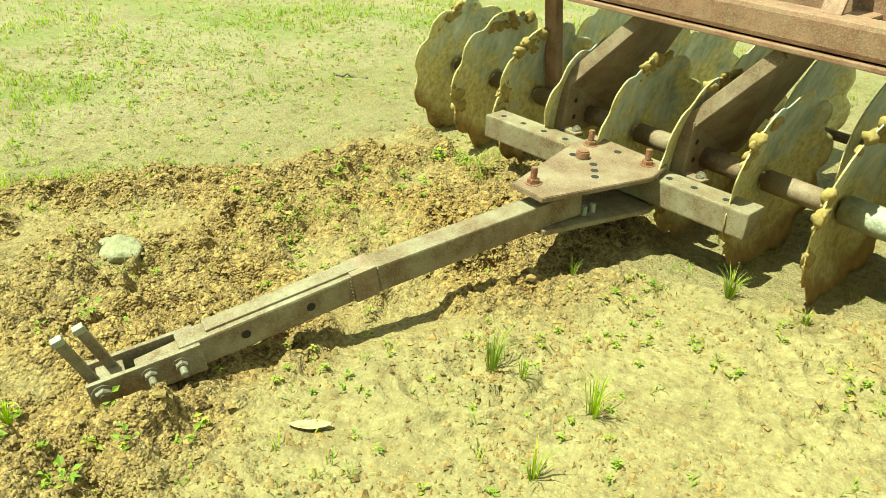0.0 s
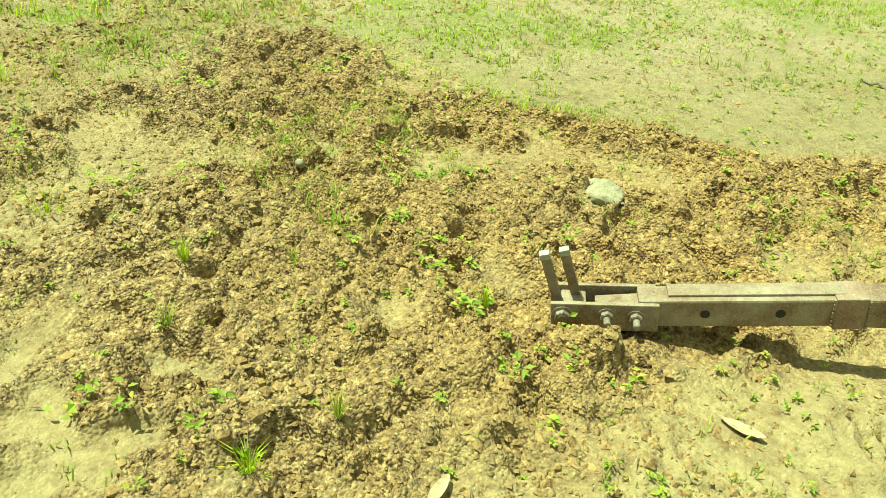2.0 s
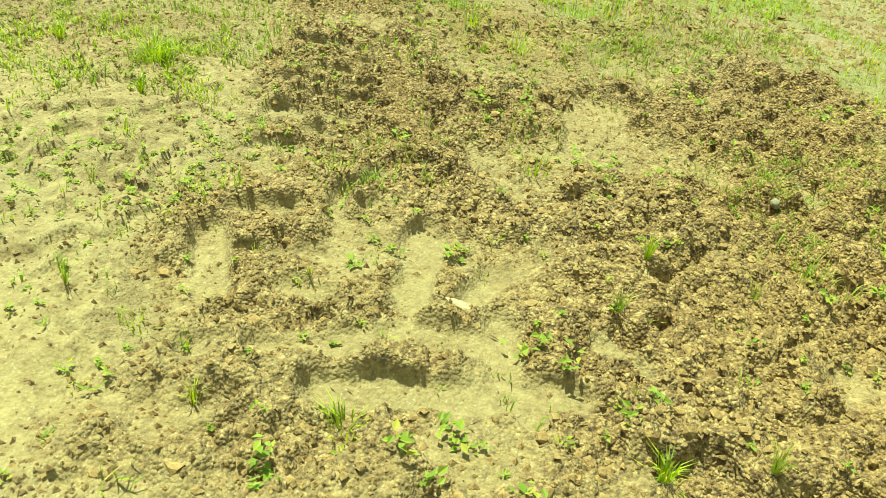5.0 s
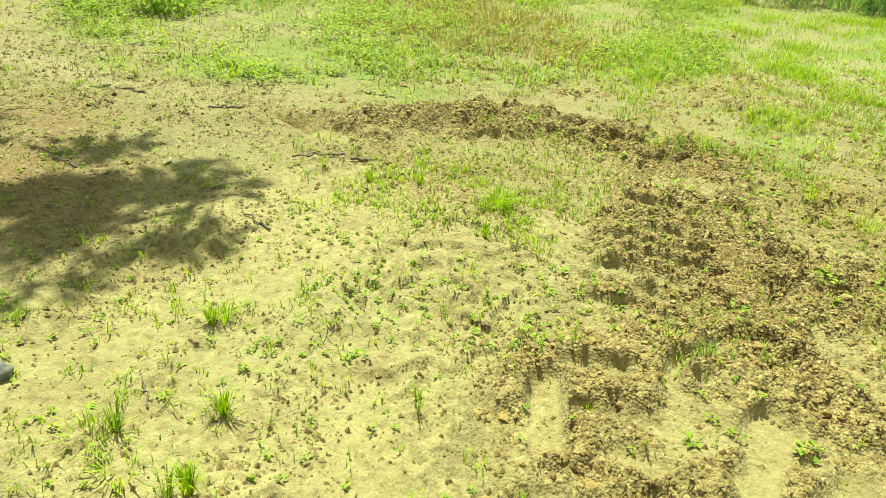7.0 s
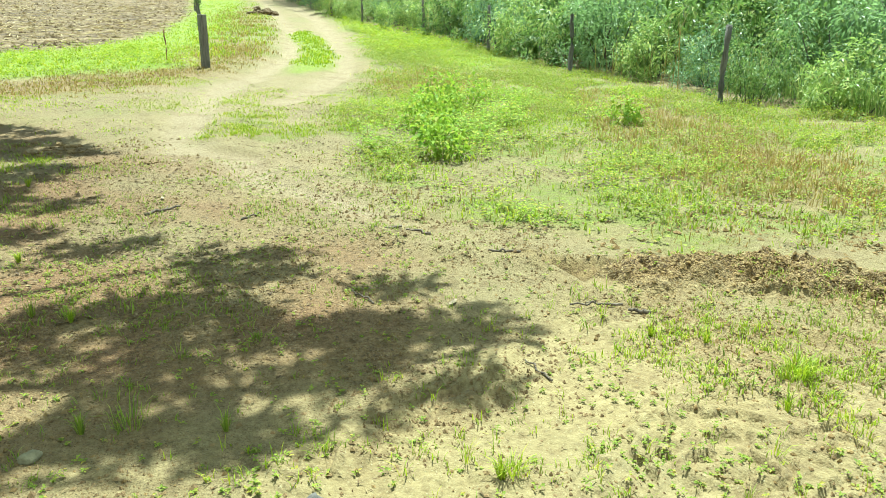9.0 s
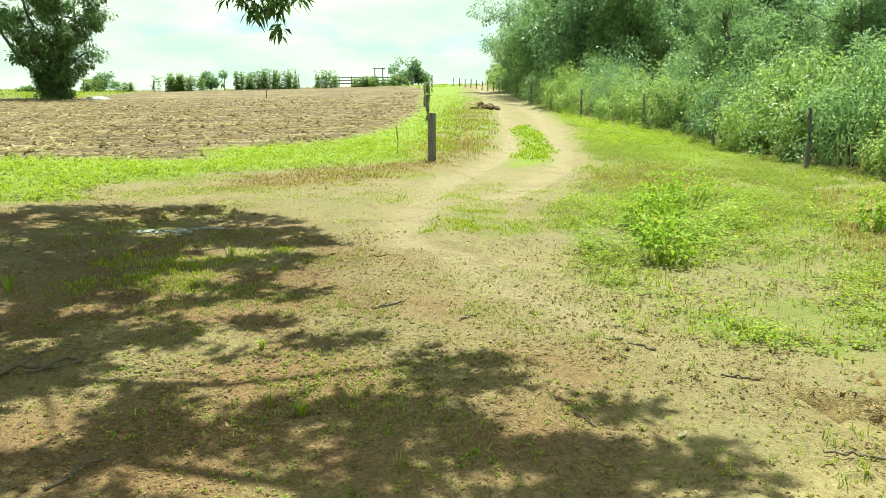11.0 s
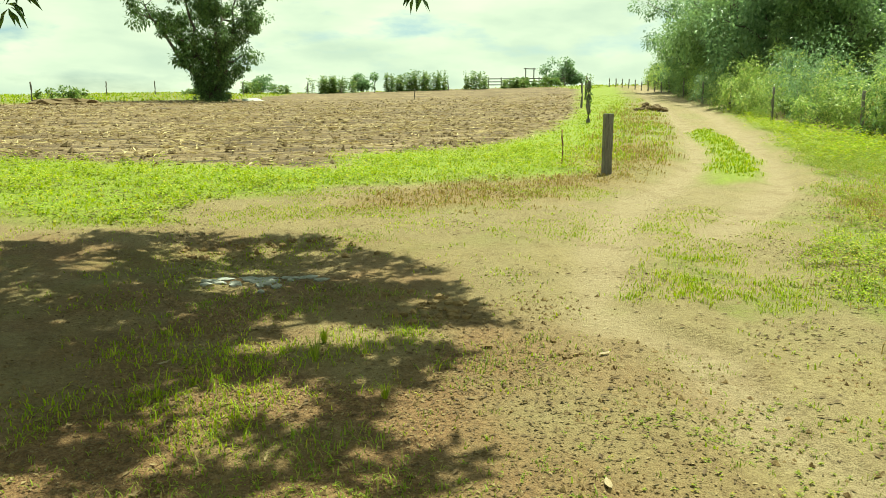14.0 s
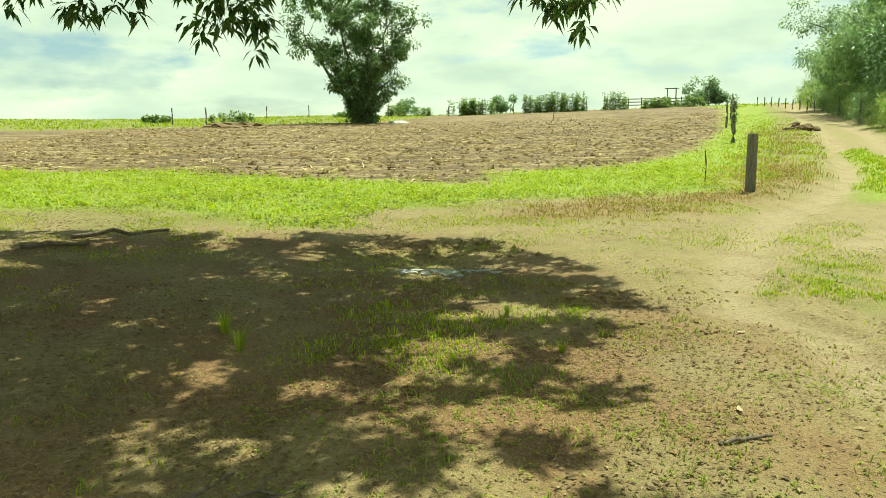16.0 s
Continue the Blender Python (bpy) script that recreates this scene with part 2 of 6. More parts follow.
STRAW = leafy("straw", (0.32, 0.23, 0.09), (0.58, 0.47, 0.24), None, 0.1, 0.8)
LITTER = leafy("leaf_litter", (0.06, 0.03, 0.01), (0.20, 0.13, 0.05), (0.32, 0.235, 0.11), 0.1, 0.8)
RUST_BROWN = rusty("rusty_brown_paint", (0.112, 0.060, 0.034), (0.19, 0.128, 0.083), 0.5, 0.05)
FRAME_RED = rusty("red_brown_frame_paint", (0.135, 0.055, 0.032), (0.215, 0.108, 0.068), 0.5, 0.05)
RUST_GREY = rusty("rusty_grey_steel", (0.098, 0.054, 0.027), (0.195, 0.155, 0.10), 0.5, 0.1)
BOLT_STEEL = rusty("bolt_steel", (0.10, 0.06, 0.035), (0.22, 0.20, 0.16), 0.5, 0.5)
RED_RUST = rusty("red_rust", (0.15, 0.05, 0.025), (0.22, 0.09, 0.05), 0.6, 0.2)
PALE_PAINT = plain("pale_worn_paint", (0.20, 0.19, 0.14), (0.38, 0.36, 0.27), 30, 0.5)
DISC = disc_steel()
MUD = clod_soil("dried_mud", (0.177, 0.109, 0.027), (0.299, 0.211, 0.068))
BARK = bark("grey_bark", (0.05, 0.042, 0.034), (0.15, 0.13, 0.105))
POST_WOOD = bark("weathered_post_wood", (0.08, 0.07, 0.06), (0.22, 0.20, 0.17))
STONE = plain("pale_stone", (0.165, 0.145, 0.082), (0.29, 0.255, 0.15), 30, 0.9, 0, 0.012)
DARK_STONE = plain("dark_stone", (0.06, 0.055, 0.05), (0.16, 0.14, 0.12), 30, 0.8)
RUBBLE = plain("pale_rubble", (0.17, 0.17, 0.15), (0.36, 0.36, 0.33), 25, 0.9)
WHITE_LIME = plain("white_lime", (0.42, 0.43, 0.38), (0.66, 0.65, 0.58), 25, 0.9)
DRY_LEAF = plain("dry_leaf", (0.19, 0.135, 0.07), (0.36, 0.275, 0.155), 40, 0.7, 0, 0.002)
YELLOW_LEAF = plain("yellow_leaf", (0.45, 0.30, 0.01), (0.62, 0.44, 0.02), 40, 0.5, 0, 0.002)
STICK = bark("dead_stick", (0.07, 0.05, 0.035), (0.22, 0.17, 0.12))


# ---- small tools ----

def lattice(i, j, seed):
    h = np.sin(i * 127.1 + j * 311.7 + seed * 74.7) * 43758.5453
    return h - np.floor(h)


def grain(x, y, scale, seed=0, octaves=1, gain=0.5):
    """Smooth noise from 0 to 1; scale: metres from bump to bump."""
    total, size, norm = 0.0, 1.0, 0.0
    for o in range(octaves):
        u, v = x / scale * 2**o + 13.7 * o, y / scale * 2**o - 7.3 * o
        i, j = np.floor(u), np.floor(v)
        fu, fv = u - i, v - j
        fu, fv = fu * fu * (3 - 2 * fu), fv * fv * (3 - 2 * fv)
        a = lattice(i, j, seed) * (1 - fu) + lattice(i + 1, j, seed) * fu
        b = lattice(i, j + 1, seed) * (1 - fu) + lattice(i + 1, j + 1, seed) * fu
        total, norm, size = total + size * (a * (1 - fv) + b * fv), norm + size, size * gain
    return total / norm


def lumpy(x, y, size, seed):
    """Rounded lumps with sharp creases between them, from 0 to about 1."""
    i, j = np.floor(x / size), np.floor(y / size)
    best = np.zeros_like(x)
    for a in (-1, 0, 1):
        for b in (-1, 0, 1):
            ci, cj = i + a, j + b
            px, py = (ci + lattice(ci, cj, seed)) * size, (cj + lattice(ci, cj, seed + 1)) * size
            r = size * (0.45 + 0.65 * lattice(ci, cj, seed + 2))
            d2 = ((x - px) ** 2 + (y - py) ** 2) / (r * r)
            best = np.maximum(best, np.clip(1 - d2, 0, 1) ** 0.72 * (0.35 + 0.65 * lattice(ci, cj, seed + 3)) * r / size)
    return best


def outside(x, y, poly):
    """Metres outside a polygon, negative within."""
    best, odd = np.full(np.shape(x), 1e9), np.zeros(np.shape(x), bool)
    for (ax, ay), (bx, by) in zip(poly, poly[1:] + poly[:1]):
        dx, dy = bx - ax, by - ay
        s = np.clip(((x - ax) * dx + (y - ay) * dy) / (dx * dx + dy * dy), 0, 1)
        best = np.minimum(best, np.hypot(x - ax - s * dx, y - ay - s * dy))
        if ay != by:
            odd ^= ((ay > y) != (by > y)) & (x < ax + (y - ay) * dx / (by - ay))
    return np.where(odd, -best, best)


def zone(x, y, poly, soft=0.2, wobble=0.2, size=0.5, seed=3):
    d = outside(x, y, poly) + wobble * 2 * (grain(x, y, size, seed, 3) - 0.5)
    return np.clip(0.5 - d / soft, 0, 1)


# ---- the plan of the ground ----
DUG = [(3.0, -2.7), (2.05, -3.5), (1.5, -4.4), (1.0, -4.6), (0.05, -3.75), (0.22, -3.15), (0.85, -2.42), (1.02, -2.05), (0.98, -1.6), (0.98, -1.2),
       (1.0, -0.7), (1.1, 0.1), (1.16, 0.55), (1.65, 0.5), (2.14, 0.58), (2.85, 0.65), (4.3, 0.85), (4.5, 1.4), (3.8, 2.2), (3.7, 3.3), (4.0, 3.4), (4.3, 2.5),
       (5.0, 1.9), (5.2, 0.6), (4.6, 0.0), (3.7, -0.1), (3.8, -1.0), (4.4, -1.8), (4.1, -2.4), (3.6, -2.6)]
MOIST = [(0.0, -4.6), (0.3, -3.0), (0.9, -2.0), (1.2, -1.6), (2.2, -1.3), (3.2, -1.9), (3.2, -2.8), (1.6, -4.7)]
NEAR_YARD = [(-1.0, -3.4), (0.2, -3.3), (1.1, -2.2), (1.2, -0.6), (1.5, 0.7), (3.3, 0.7), (3.6, 1.6), (3.2, 2.3), (1.2, 2.3), (0.7, 0.6), (0.5, -1.0), (-0.5, -2.0)]
ROUGH = [(3.5, -0.1), (3.7, -1.0), (4.3, -1.9), (5.2, -2.4), (7, -1.6), (7.5, 0.6), (5.6, 1.7), (4.6, 0.6)]
ROUGH_PATCH = [(2.4, 0.6), (2.9, 1.5), (3.4, 2.4), (3.9, 3.2), (4.4, 2.4), (4.6, 1.0), (3.4, 0.7)]
BACK_GRASS = [(3.2, -2.9), (4.2, -2.7), (4.9, -1.6), (4.8, -0.2), (5.6, 0.4), (9, 0.2), (16, -2), (16, -20), (-10, -20), (-8, -8), (0, -7), (2.6, -5.6)]
NEAR_GRASS = [(3.7, -0.2), (3.9, -1.0), (4.4, -1.7), (5.2, -1.0), (5.4, 0.4), (4.7, 0.0)]
VERGE = [(6.3, 8.0), (5.4, 6.5), (4.9, 5.5), (4.5, 4.7), (4.4, 4.0), (4.5, 3.3), (4.8, 2.4), (5.1, 2.1), (5.9, 1.7), (7.5, 0.6), (13, 1.0), (14.5, 6), (18, 13.2), (21.6, 20), (24.5, 28), (29, 36.6),
         (38, 52.5), (49.5, 72.3), (70, 104), (67, 102), (51.6, 74.7), (37.2, 50.8), (27.8, 35.2), (20.3, 24), (15.4, 17.8), (12.5, 14.3), (10.6, 12.5), (9.3, 11.3), (8.3, 10.2), (7.1, 9.1)]
ROAD = [(3.3, 8.6), (4.5, 9.6), (6, 12.5), (7.4, 14.9), (9.1, 16), (11.1, 17.5), (13, 19.4), (17.3, 25.1), (22.9, 33.4), (34.8, 52.8), (51.6, 81.1), (76, 122), (81, 120), (54.5, 78), (36.7, 50.8), (27.3, 35.2),
        (19.9, 24.1), (15.1, 18), (12.2, 14.6), (10.2, 12.7), (8.4, 11.6), (7.2, 10.9), (6.0, 10.3), (4.7, 9.1), (4.6, 8.2), (5.0, 7.5), (4.2, 4.9), (3.9, 4.5), (3.7, 5.5), (3.9, 6.5), (3.6, 7.8)]
MEDIAN = [(20.6, 28.0), (17.9, 23.5), (14.3, 18.3), (12.1, 15.7), (11.0, 15.5), (11.7, 16.6), (14.6, 20), (19.5, 27.4)]
FIELD = [(-120, 38), (-3.5, 23.4), (-2.0, 22.0), (2.4, 19.9), (4.2, 19.2), (5.4, 22.5), (9.1, 23.1), (12.1, 26.5), (15.5, 30.9), (22.6, 41.8), (44.7, 80.3), (48, 92), (42, 102), (16, 106), (12, 90), (5, 73), (-8, 63), (-30, 58), (-120, 58)]
STRIP = [(-60, 24), (-2.4, 15.9), (-0.5, 14.3), (0.8, 13.9), (1.7, 15.3), (3.5, 16.4), (6.4, 16.5), (9.2, 17.2), (11.0, 19.4), (15.0, 25.5), (19.5, 32.5), (33, 53), (50, 81), (56, 92), (48, 92), (44.7, 80.3), (22.6, 41.8), (15.5, 30.9), (12.1, 26.5),
         (9.1, 23.1), (5.4, 22.5), (4.2, 19.2), (2.4, 19.9), (-2.0, 22.0), (-3.5, 23.4), (-60, 30)]
BANK = [(10.0, 17.6), (12.6, 19.4), (16.9, 25), (22.4, 33.2), (34.4, 52.8), (51, 81), (49, 81), (32, 53), (19, 33), (14.4, 26), (10.6, 20)]
DRY_BAND = [(3.6, 14.2), (4, 15.4), (6.4, 16.6), (9.2, 17.3), (10.6, 20.5), (14.5, 25.5), (16.0, 25.0), (12.4, 19.2), (10.8, 17.5), (9.0, 16.1), (7.4, 15.1), (5.7, 13.9)]
DRY_VERGE = [(10.0, 11.3), (12.6, 13.9), (14.0, 13.4), (12.6, 11.0), (10.8, 10.2)]
DRY_FENCE = [(6.5, 1.6), (9, 2.2), (11.6, 5.0), (14, 8.4), (13, 9.0), (10, 6), (7, 3.4)]
LUSH_VERGE = [(15.4, 17.6), (20.3, 23.8), (27.8, 35), (29, 36.4), (24.4, 27.8), (21.5, 20), (18.3, 14.3), (15, 13.6)]
BEYOND = [(-120, 58), (-30, 58), (-8, 63), (5, 73), (12, 90), (16, 106), (42, 102), (48, 92), (56, 92), (75, 122), (300, 500), (-300, 500)]
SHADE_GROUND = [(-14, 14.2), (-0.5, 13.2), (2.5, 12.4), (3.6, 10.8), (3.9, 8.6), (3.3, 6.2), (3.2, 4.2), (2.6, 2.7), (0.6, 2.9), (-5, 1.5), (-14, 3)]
GREEN_PATCH = [(3.0, 0.9), (3.0, 1.9), (3.4, 2.1), (3.9, 1.5), (3.6, 0.9)]
ROAD_GRASS = [(4.6, 8.5), (5.4, 9.8), (6.5, 10.5), (7.1, 10.0), (6.3, 8.6), (5.6, 8.1)]


def rise(x, y):
    """The lie of the land: level round the harrow, then a slope up to a crest, steeper towards the wood."""
    d = np.hypot(x, y) + 1e-6
    k = np.where(d > 100, (100 + 14 * np.tanh((d - 100) / 14)) / d, 1.0)
    x, y = x * k, y * k
    return 0.12 * np.logaddexp(0, (y - 6) / 2) * (1 + 0.005 * np.clip(x, -20, 0)) + 0.27 * np.logaddexp(0, (x - 16) / 5)


# the two wheel ruts of the track
RUTS = ([(4.3, 8.6), (5.6, 10.9), (8.0, 13.9), (10.6, 16.2), (12.6, 18.0), (16.0, 22.6), (21.6, 31.0), (34.6, 51.8), (51.8, 79)], [(7.6, 11.4), (9.9, 13.2), (12.0, 15.0), (14.6, 18.2), (19.2, 24.2), (26.4, 34.8), (36.2, 51.0), (53.6, 78.4)],
        [(4.0, 4.8), (3.9, 6.4), (4.6, 7.8), (4.4, 8.8)])


def in_rut(x, y):
    """Where wheels have worn the track bare, from 0 to 1."""
    wide = np.clip(0.42 + 0.004 * y, 0.42, 0.7)
    d = np.minimum(np.minimum(near_line(x, y, RUTS[0]), near_line(x, y, RUTS[1])), near_line(x, y, RUTS[2]) * 1.5)
    return np.clip((wide - d + 0.3 * (grain(x, y, 0.7, 111, 3) - 0.5)) / 0.25, 0, 1)


# prints of a tractor tyre's lugs, as lines on the plan with half widths
PRINTS = [(0.05, (2.06, 0.51), (1.78, 0.43)), (0.03, (1.97, 0.38), (2.03, 0.01)), (0.022, (2.24, 0.15), (2.41, 0.14), (2.55, 0.04)), (0.045, (1.83, -0.15), (2.0, -0.16), (2.16, -0.2)),
          (0.035, (1.83, 0.2), (1.81, 0.11)), (0.05, (1.57, 0.2), (1.69, -0.17), (1.69, -0.36)), (0.045, (1.78, -0.42), (1.54, -0.42), (1.46, -0.49)), (0.05, (1.45, 0.02), (1.49, -0.29), (1.5, -0.41)),
          (0.04, (1.87, -0.33), (2.02, -0.4)), (0.02, (1.78, -0.71), (1.65, -0.83)), (0.025, (2.38, 0.87), (2.42, 0.67)), (0.02, (2.31, 0.05), (2.41, -0.06)), (0.03, (1.54, 0.40), (1.58, 0.33)),
          (0.04, (1.53, -0.45), (1.53, -0.62)), (0.03, (2.08, -0.1), (2.25, -0.17)), (0.035, (2.94, -1.61), (2.81, -1.7)), (0.04, (2.2, 0.45), (2.24, 0.3))]
LADDER = ([2.3, 2.9, 3.5, 4.3], [0.28, 0.40, 0.36, 0.62])      # where the same tyre went on, fainter


def near_line(x, y, pts):
    best = np.full(np.shape(x), 1e9)
    for (ax, ay), (bx, by) in zip(pts, pts[1:]):
        dx, dy = bx - ax, by - ay
        s = np.clip(((x - ax) * dx + (y - ay) * dy) / (dx * dx + dy * dy), 0, 1)
        best = np.minimum(best, np.hypot(x - ax - s * dx, y - ay - s * dy))
    return best


def track_cut(x, y):
    """Prints of a tractor tyre: depth in metres, and where the tyre passed."""
    wx, wy = x + 0.045 * (grain(x, y, 0.11, 21, 3) - 0.5), y + 0.045 * (grain(x, y, 0.11, 22, 3) - 0.5)
    cut = np.zeros_like(x)
    near = (x > 1.2) & (x < 3.2) & (y > -1.9) & (y < 1.1)
    if near.any():
        c = np.zeros(near.sum())
        for half, *pts in PRINTS:
            d = near_line(wx[near], wy[near], pts)
            c = np.maximum(c, np.clip((half + 0.025 - d) / 0.032, 0, 1))
        cut[near] = c * 0.038
    lx, ly = LADDER
    run = np.interp(wx, lx, np.r_[0, np.cumsum(np.hypot(np.diff(lx), np.diff(ly)))])
    w = wy - np.interp(wx, lx, ly)
    f = run / 0.16 + 0.6 * np.abs(w)
    f = f - np.floor(f)
    side = np.clip((0.24 - np.abs(w)) / 0.05, 0, 1) * np.clip((x - 2.55) / 0.1, 0, 1) * np.clip((4.2 - x) / 0.3, 0, 1)
    cut = np.maximum(cut, side * np.clip(f / 0.25, 0, 1) * np.clip((0.62 - f) / 0.12, 0, 1) * 0.036 * np.clip((grain(x, y, 0.4, 23, 2) - 0.25) * 5, 0.45, 1))
    hit = np.clip((0.5 - near_line(x, y, [(1.3, -0.3), (1.8, -0.1), (2.4, 0.3), (4.2, 0.6)])) / 0.15, 0, 1)
    return cut, hit


def billow(x, y, scale, seed):
    """Rounded bumps with sharp creases, from 0 to 1."""
    return np.abs(grain(x, y, scale, seed) * 2 - 1)


def crumble(x, y):
    """Relief of freshly turned soil, in metres."""
    wx = x + 0.06 * (grain(x, y, 0.15, 71, 3) - 0.5)
    wy = y + 0.06 * (grain(x, y, 0.15, 72, 3) - 0.5)
    rows = 0.06 * (grain(x, y, 0.40, 5, 2) - 0.5)
    soft = np.clip((grain(x, y, 0.42, 17, 3) - 0.57) * 8, 0, 1)            # smeared, trodden spots
    big = 0.062 * lumpy(wx, wy, 0.17, 81) + 0.044 * lumpy(wx, wy, 0.085, 85) + 0.030 * lumpy(wx, wy, 0.045, 87)
    fine = 0.010 * billow(wx, wy, 0.05, 74) + 0.008 * billow(x, y, 0.027, 75)
    pits = np.clip((grain(wx, wy, 0.13, 77, 3) - 0.55) * 10, 0, 1)
    return rows + (1 - 0.85 * soft) * (1.15 * big + fine - 0.06 * pits) - 0.038, soft


def crust(x, y):
    """A dried crust that has broken into low steps and cracks, in metres."""
    t = grain(x, y, 0.5, 101, 4, 0.55) * 8
    f = t - np.floor(t)
    where = np.clip((grain(x, y, 0.6, 102, 2) - 0.34) * 6, 0, 1)
    saw = f - np.clip((f - 0.86) / 0.14, 0, 1)
    return where * (0.048 * saw + 0.034 * lumpy(x, y, 0.06, 103) * np.clip((grain(x, y, 0.3, 104, 2) - 0.5) * 6, 0, 1))


def dug_mask(x, y):
    return np.maximum(zone(x, y, DUG, 0.25, 0.22), np.maximum(0.6 * zone(x, y, ROUGH, 0.6, 0.35), 0.38 * zone(x, y, ROUGH_PATCH, 0.6, 0.3)) * np.clip((grain(x, y, 0.5, 36, 3) - 0.3) * 3.5, 0.2, 1))


def ground_height(x, y, masks=None):
    """Height of the ground with all its lumps."""
    x, y = np.asarray(x, float), np.asarray(y, float)
    dug = dug_mask(x, y) if masks is None else masks["dug"]
    far = np.hypot(x, y)
    z = rise(x, y) + 0.012 * (grain(x, y, 0.6, 1, 3) - 0.5) + 0.03 * (grain(x, y, 2.4, 2, 2) - 0.5) * np.clip(far / 3, 0, 1)
    z = z + 0.012 * (grain(x, y, 0.09, 9, 3) - 0.5)
    cut, hit = track_cut(x, y)
    lumps, soft = crumble(x, y)
    scuff = np.clip((grain(x, y, 0.55, 16, 3) - 0.5) * 4, 0, 1) * np.clip((9 - far) / 4, 0, 1)
    z = z + scuff * (1 - dug) * 0.036 * (lumpy(x, y, 0.09, 88) + 0.5 * lumpy(x, y, 0.04, 89) - 0.4)
    near_yard = zone(x, y, NEAR_YARD, 0.4, 0.1) * (1 - dug)
    z = z + near_yard * crust(x, y)
    pressed = np.clip(cut / 0.03, 0, 1)
    hitch = np.exp(-(near_line(x, y, [(1.20, -2.2), (1.52, -1.83)]) / 0.13) ** 4)
    z = z + dug * (lumps * (1 - 0.35 * hit) * (1 - 0.93 * pressed) * (1 - 0.75 * hitch) + 0.02) - cut * (0.3 + 0.7 * dug) - 0.045 * hitch
    ridge = np.exp(-(outside(x, y, [(3.5, 4.2), (3.7, 3.2), (4.1, 2.3), (5.0, 1.5), (5.1, 1.6), (4.2, 2.4), (3.8, 3.3), (3.6, 4.3)]).clip(0) / 0.12) ** 2)
    z = z + ridge * 0.06 * grain(x, y, 0.12, 12, 3) * 1.6
    hollow = np.exp(-(((x - 2.0) / 0.9) ** 2 + ((y - 11.6) / 0.8) ** 2))
    z = z - 0.16 * hollow
    z = z - 0.05 * np.exp(-(outside(x, y, [(0.3, -3.55), (1.12, -2.35), (1.2, -2.4), (0.4, -3.65)]).clip(0) / 0.1) ** 2)
    fld = zone(x, y, FIELD, 0.8, 0.5, 2.0) if masks is None else masks["field"]
    z = z + fld * (0.13 * (grain(x * 0.35, y, 0.9, 14, 2) - 0.4) + 0.08 * (grain(x, y, 0.35, 15, 2) - 0.5))
    z = z - 0.05 * (zone(x, y, ROAD, 0.6, 0.2, 1.0) - zone(x, y, MEDIAN, 0.6, 0.2, 1.0)) * np.clip((y - 9) / 4, 0, 1) - 0.06 * in_rut(x, y) * np.clip((y - 4) / 3, 0, 1)
    return z


def steps(parts, low, high):
    out = [np.arange(a, b, s) for a, b, s in parts]
    first, last = parts[0][0], parts[-1][1]
    g = np.cumsum(parts[-1][2] * 1.28 ** np.arange(1, 60))
    g0 = np.cumsum(parts[0][2] * 1.28 ** np.arange(1, 60))
    return np.concatenate([(first - g0)[(first - g0) > low][::-1], *out, [last], (last + g)[(last + g) < high]])


def make_mesh(name, verts, faces, material, smooth=False):
    """A mesh of triangles or of quads, from arrays."""
    verts, faces = np.asarray(verts, np.float32), np.asarray(faces, np.int32)
    me = bpy.data.meshes.new(name)
    me.vertices.add(len(verts))
    me.vertices.foreach_set("co", verts.ravel())
    n = faces.shape[1]
    me.loops.add(faces.size)
    me.loops.foreach_set("vertex_index", faces.ravel())
    me.polygons.add(len(faces))
    me.polygons.foreach_set("loop_start", np.arange(0, faces.size, n, dtype=np.int32))
    me.polygons.foreach_set("use_smooth", np.full(len(faces), smooth))
    me.materials.append(material)
    me.update(calc_edges=True)
    return me


def dug_colour(x, y, dug):
    """How much the soil shows its fresh colour: pressed and smeared spots are pale."""
    return dug * (1 - 0.85 * np.clip(track_cut(x, y)[0] / 0.03, 0, 1)) * (1 - 0.6 * crumble(x, y)[1]) * np.clip(0.75 + 1.2 * (grain(x, y, 0.7, 35, 3) - 0.3), 0.55, 1)


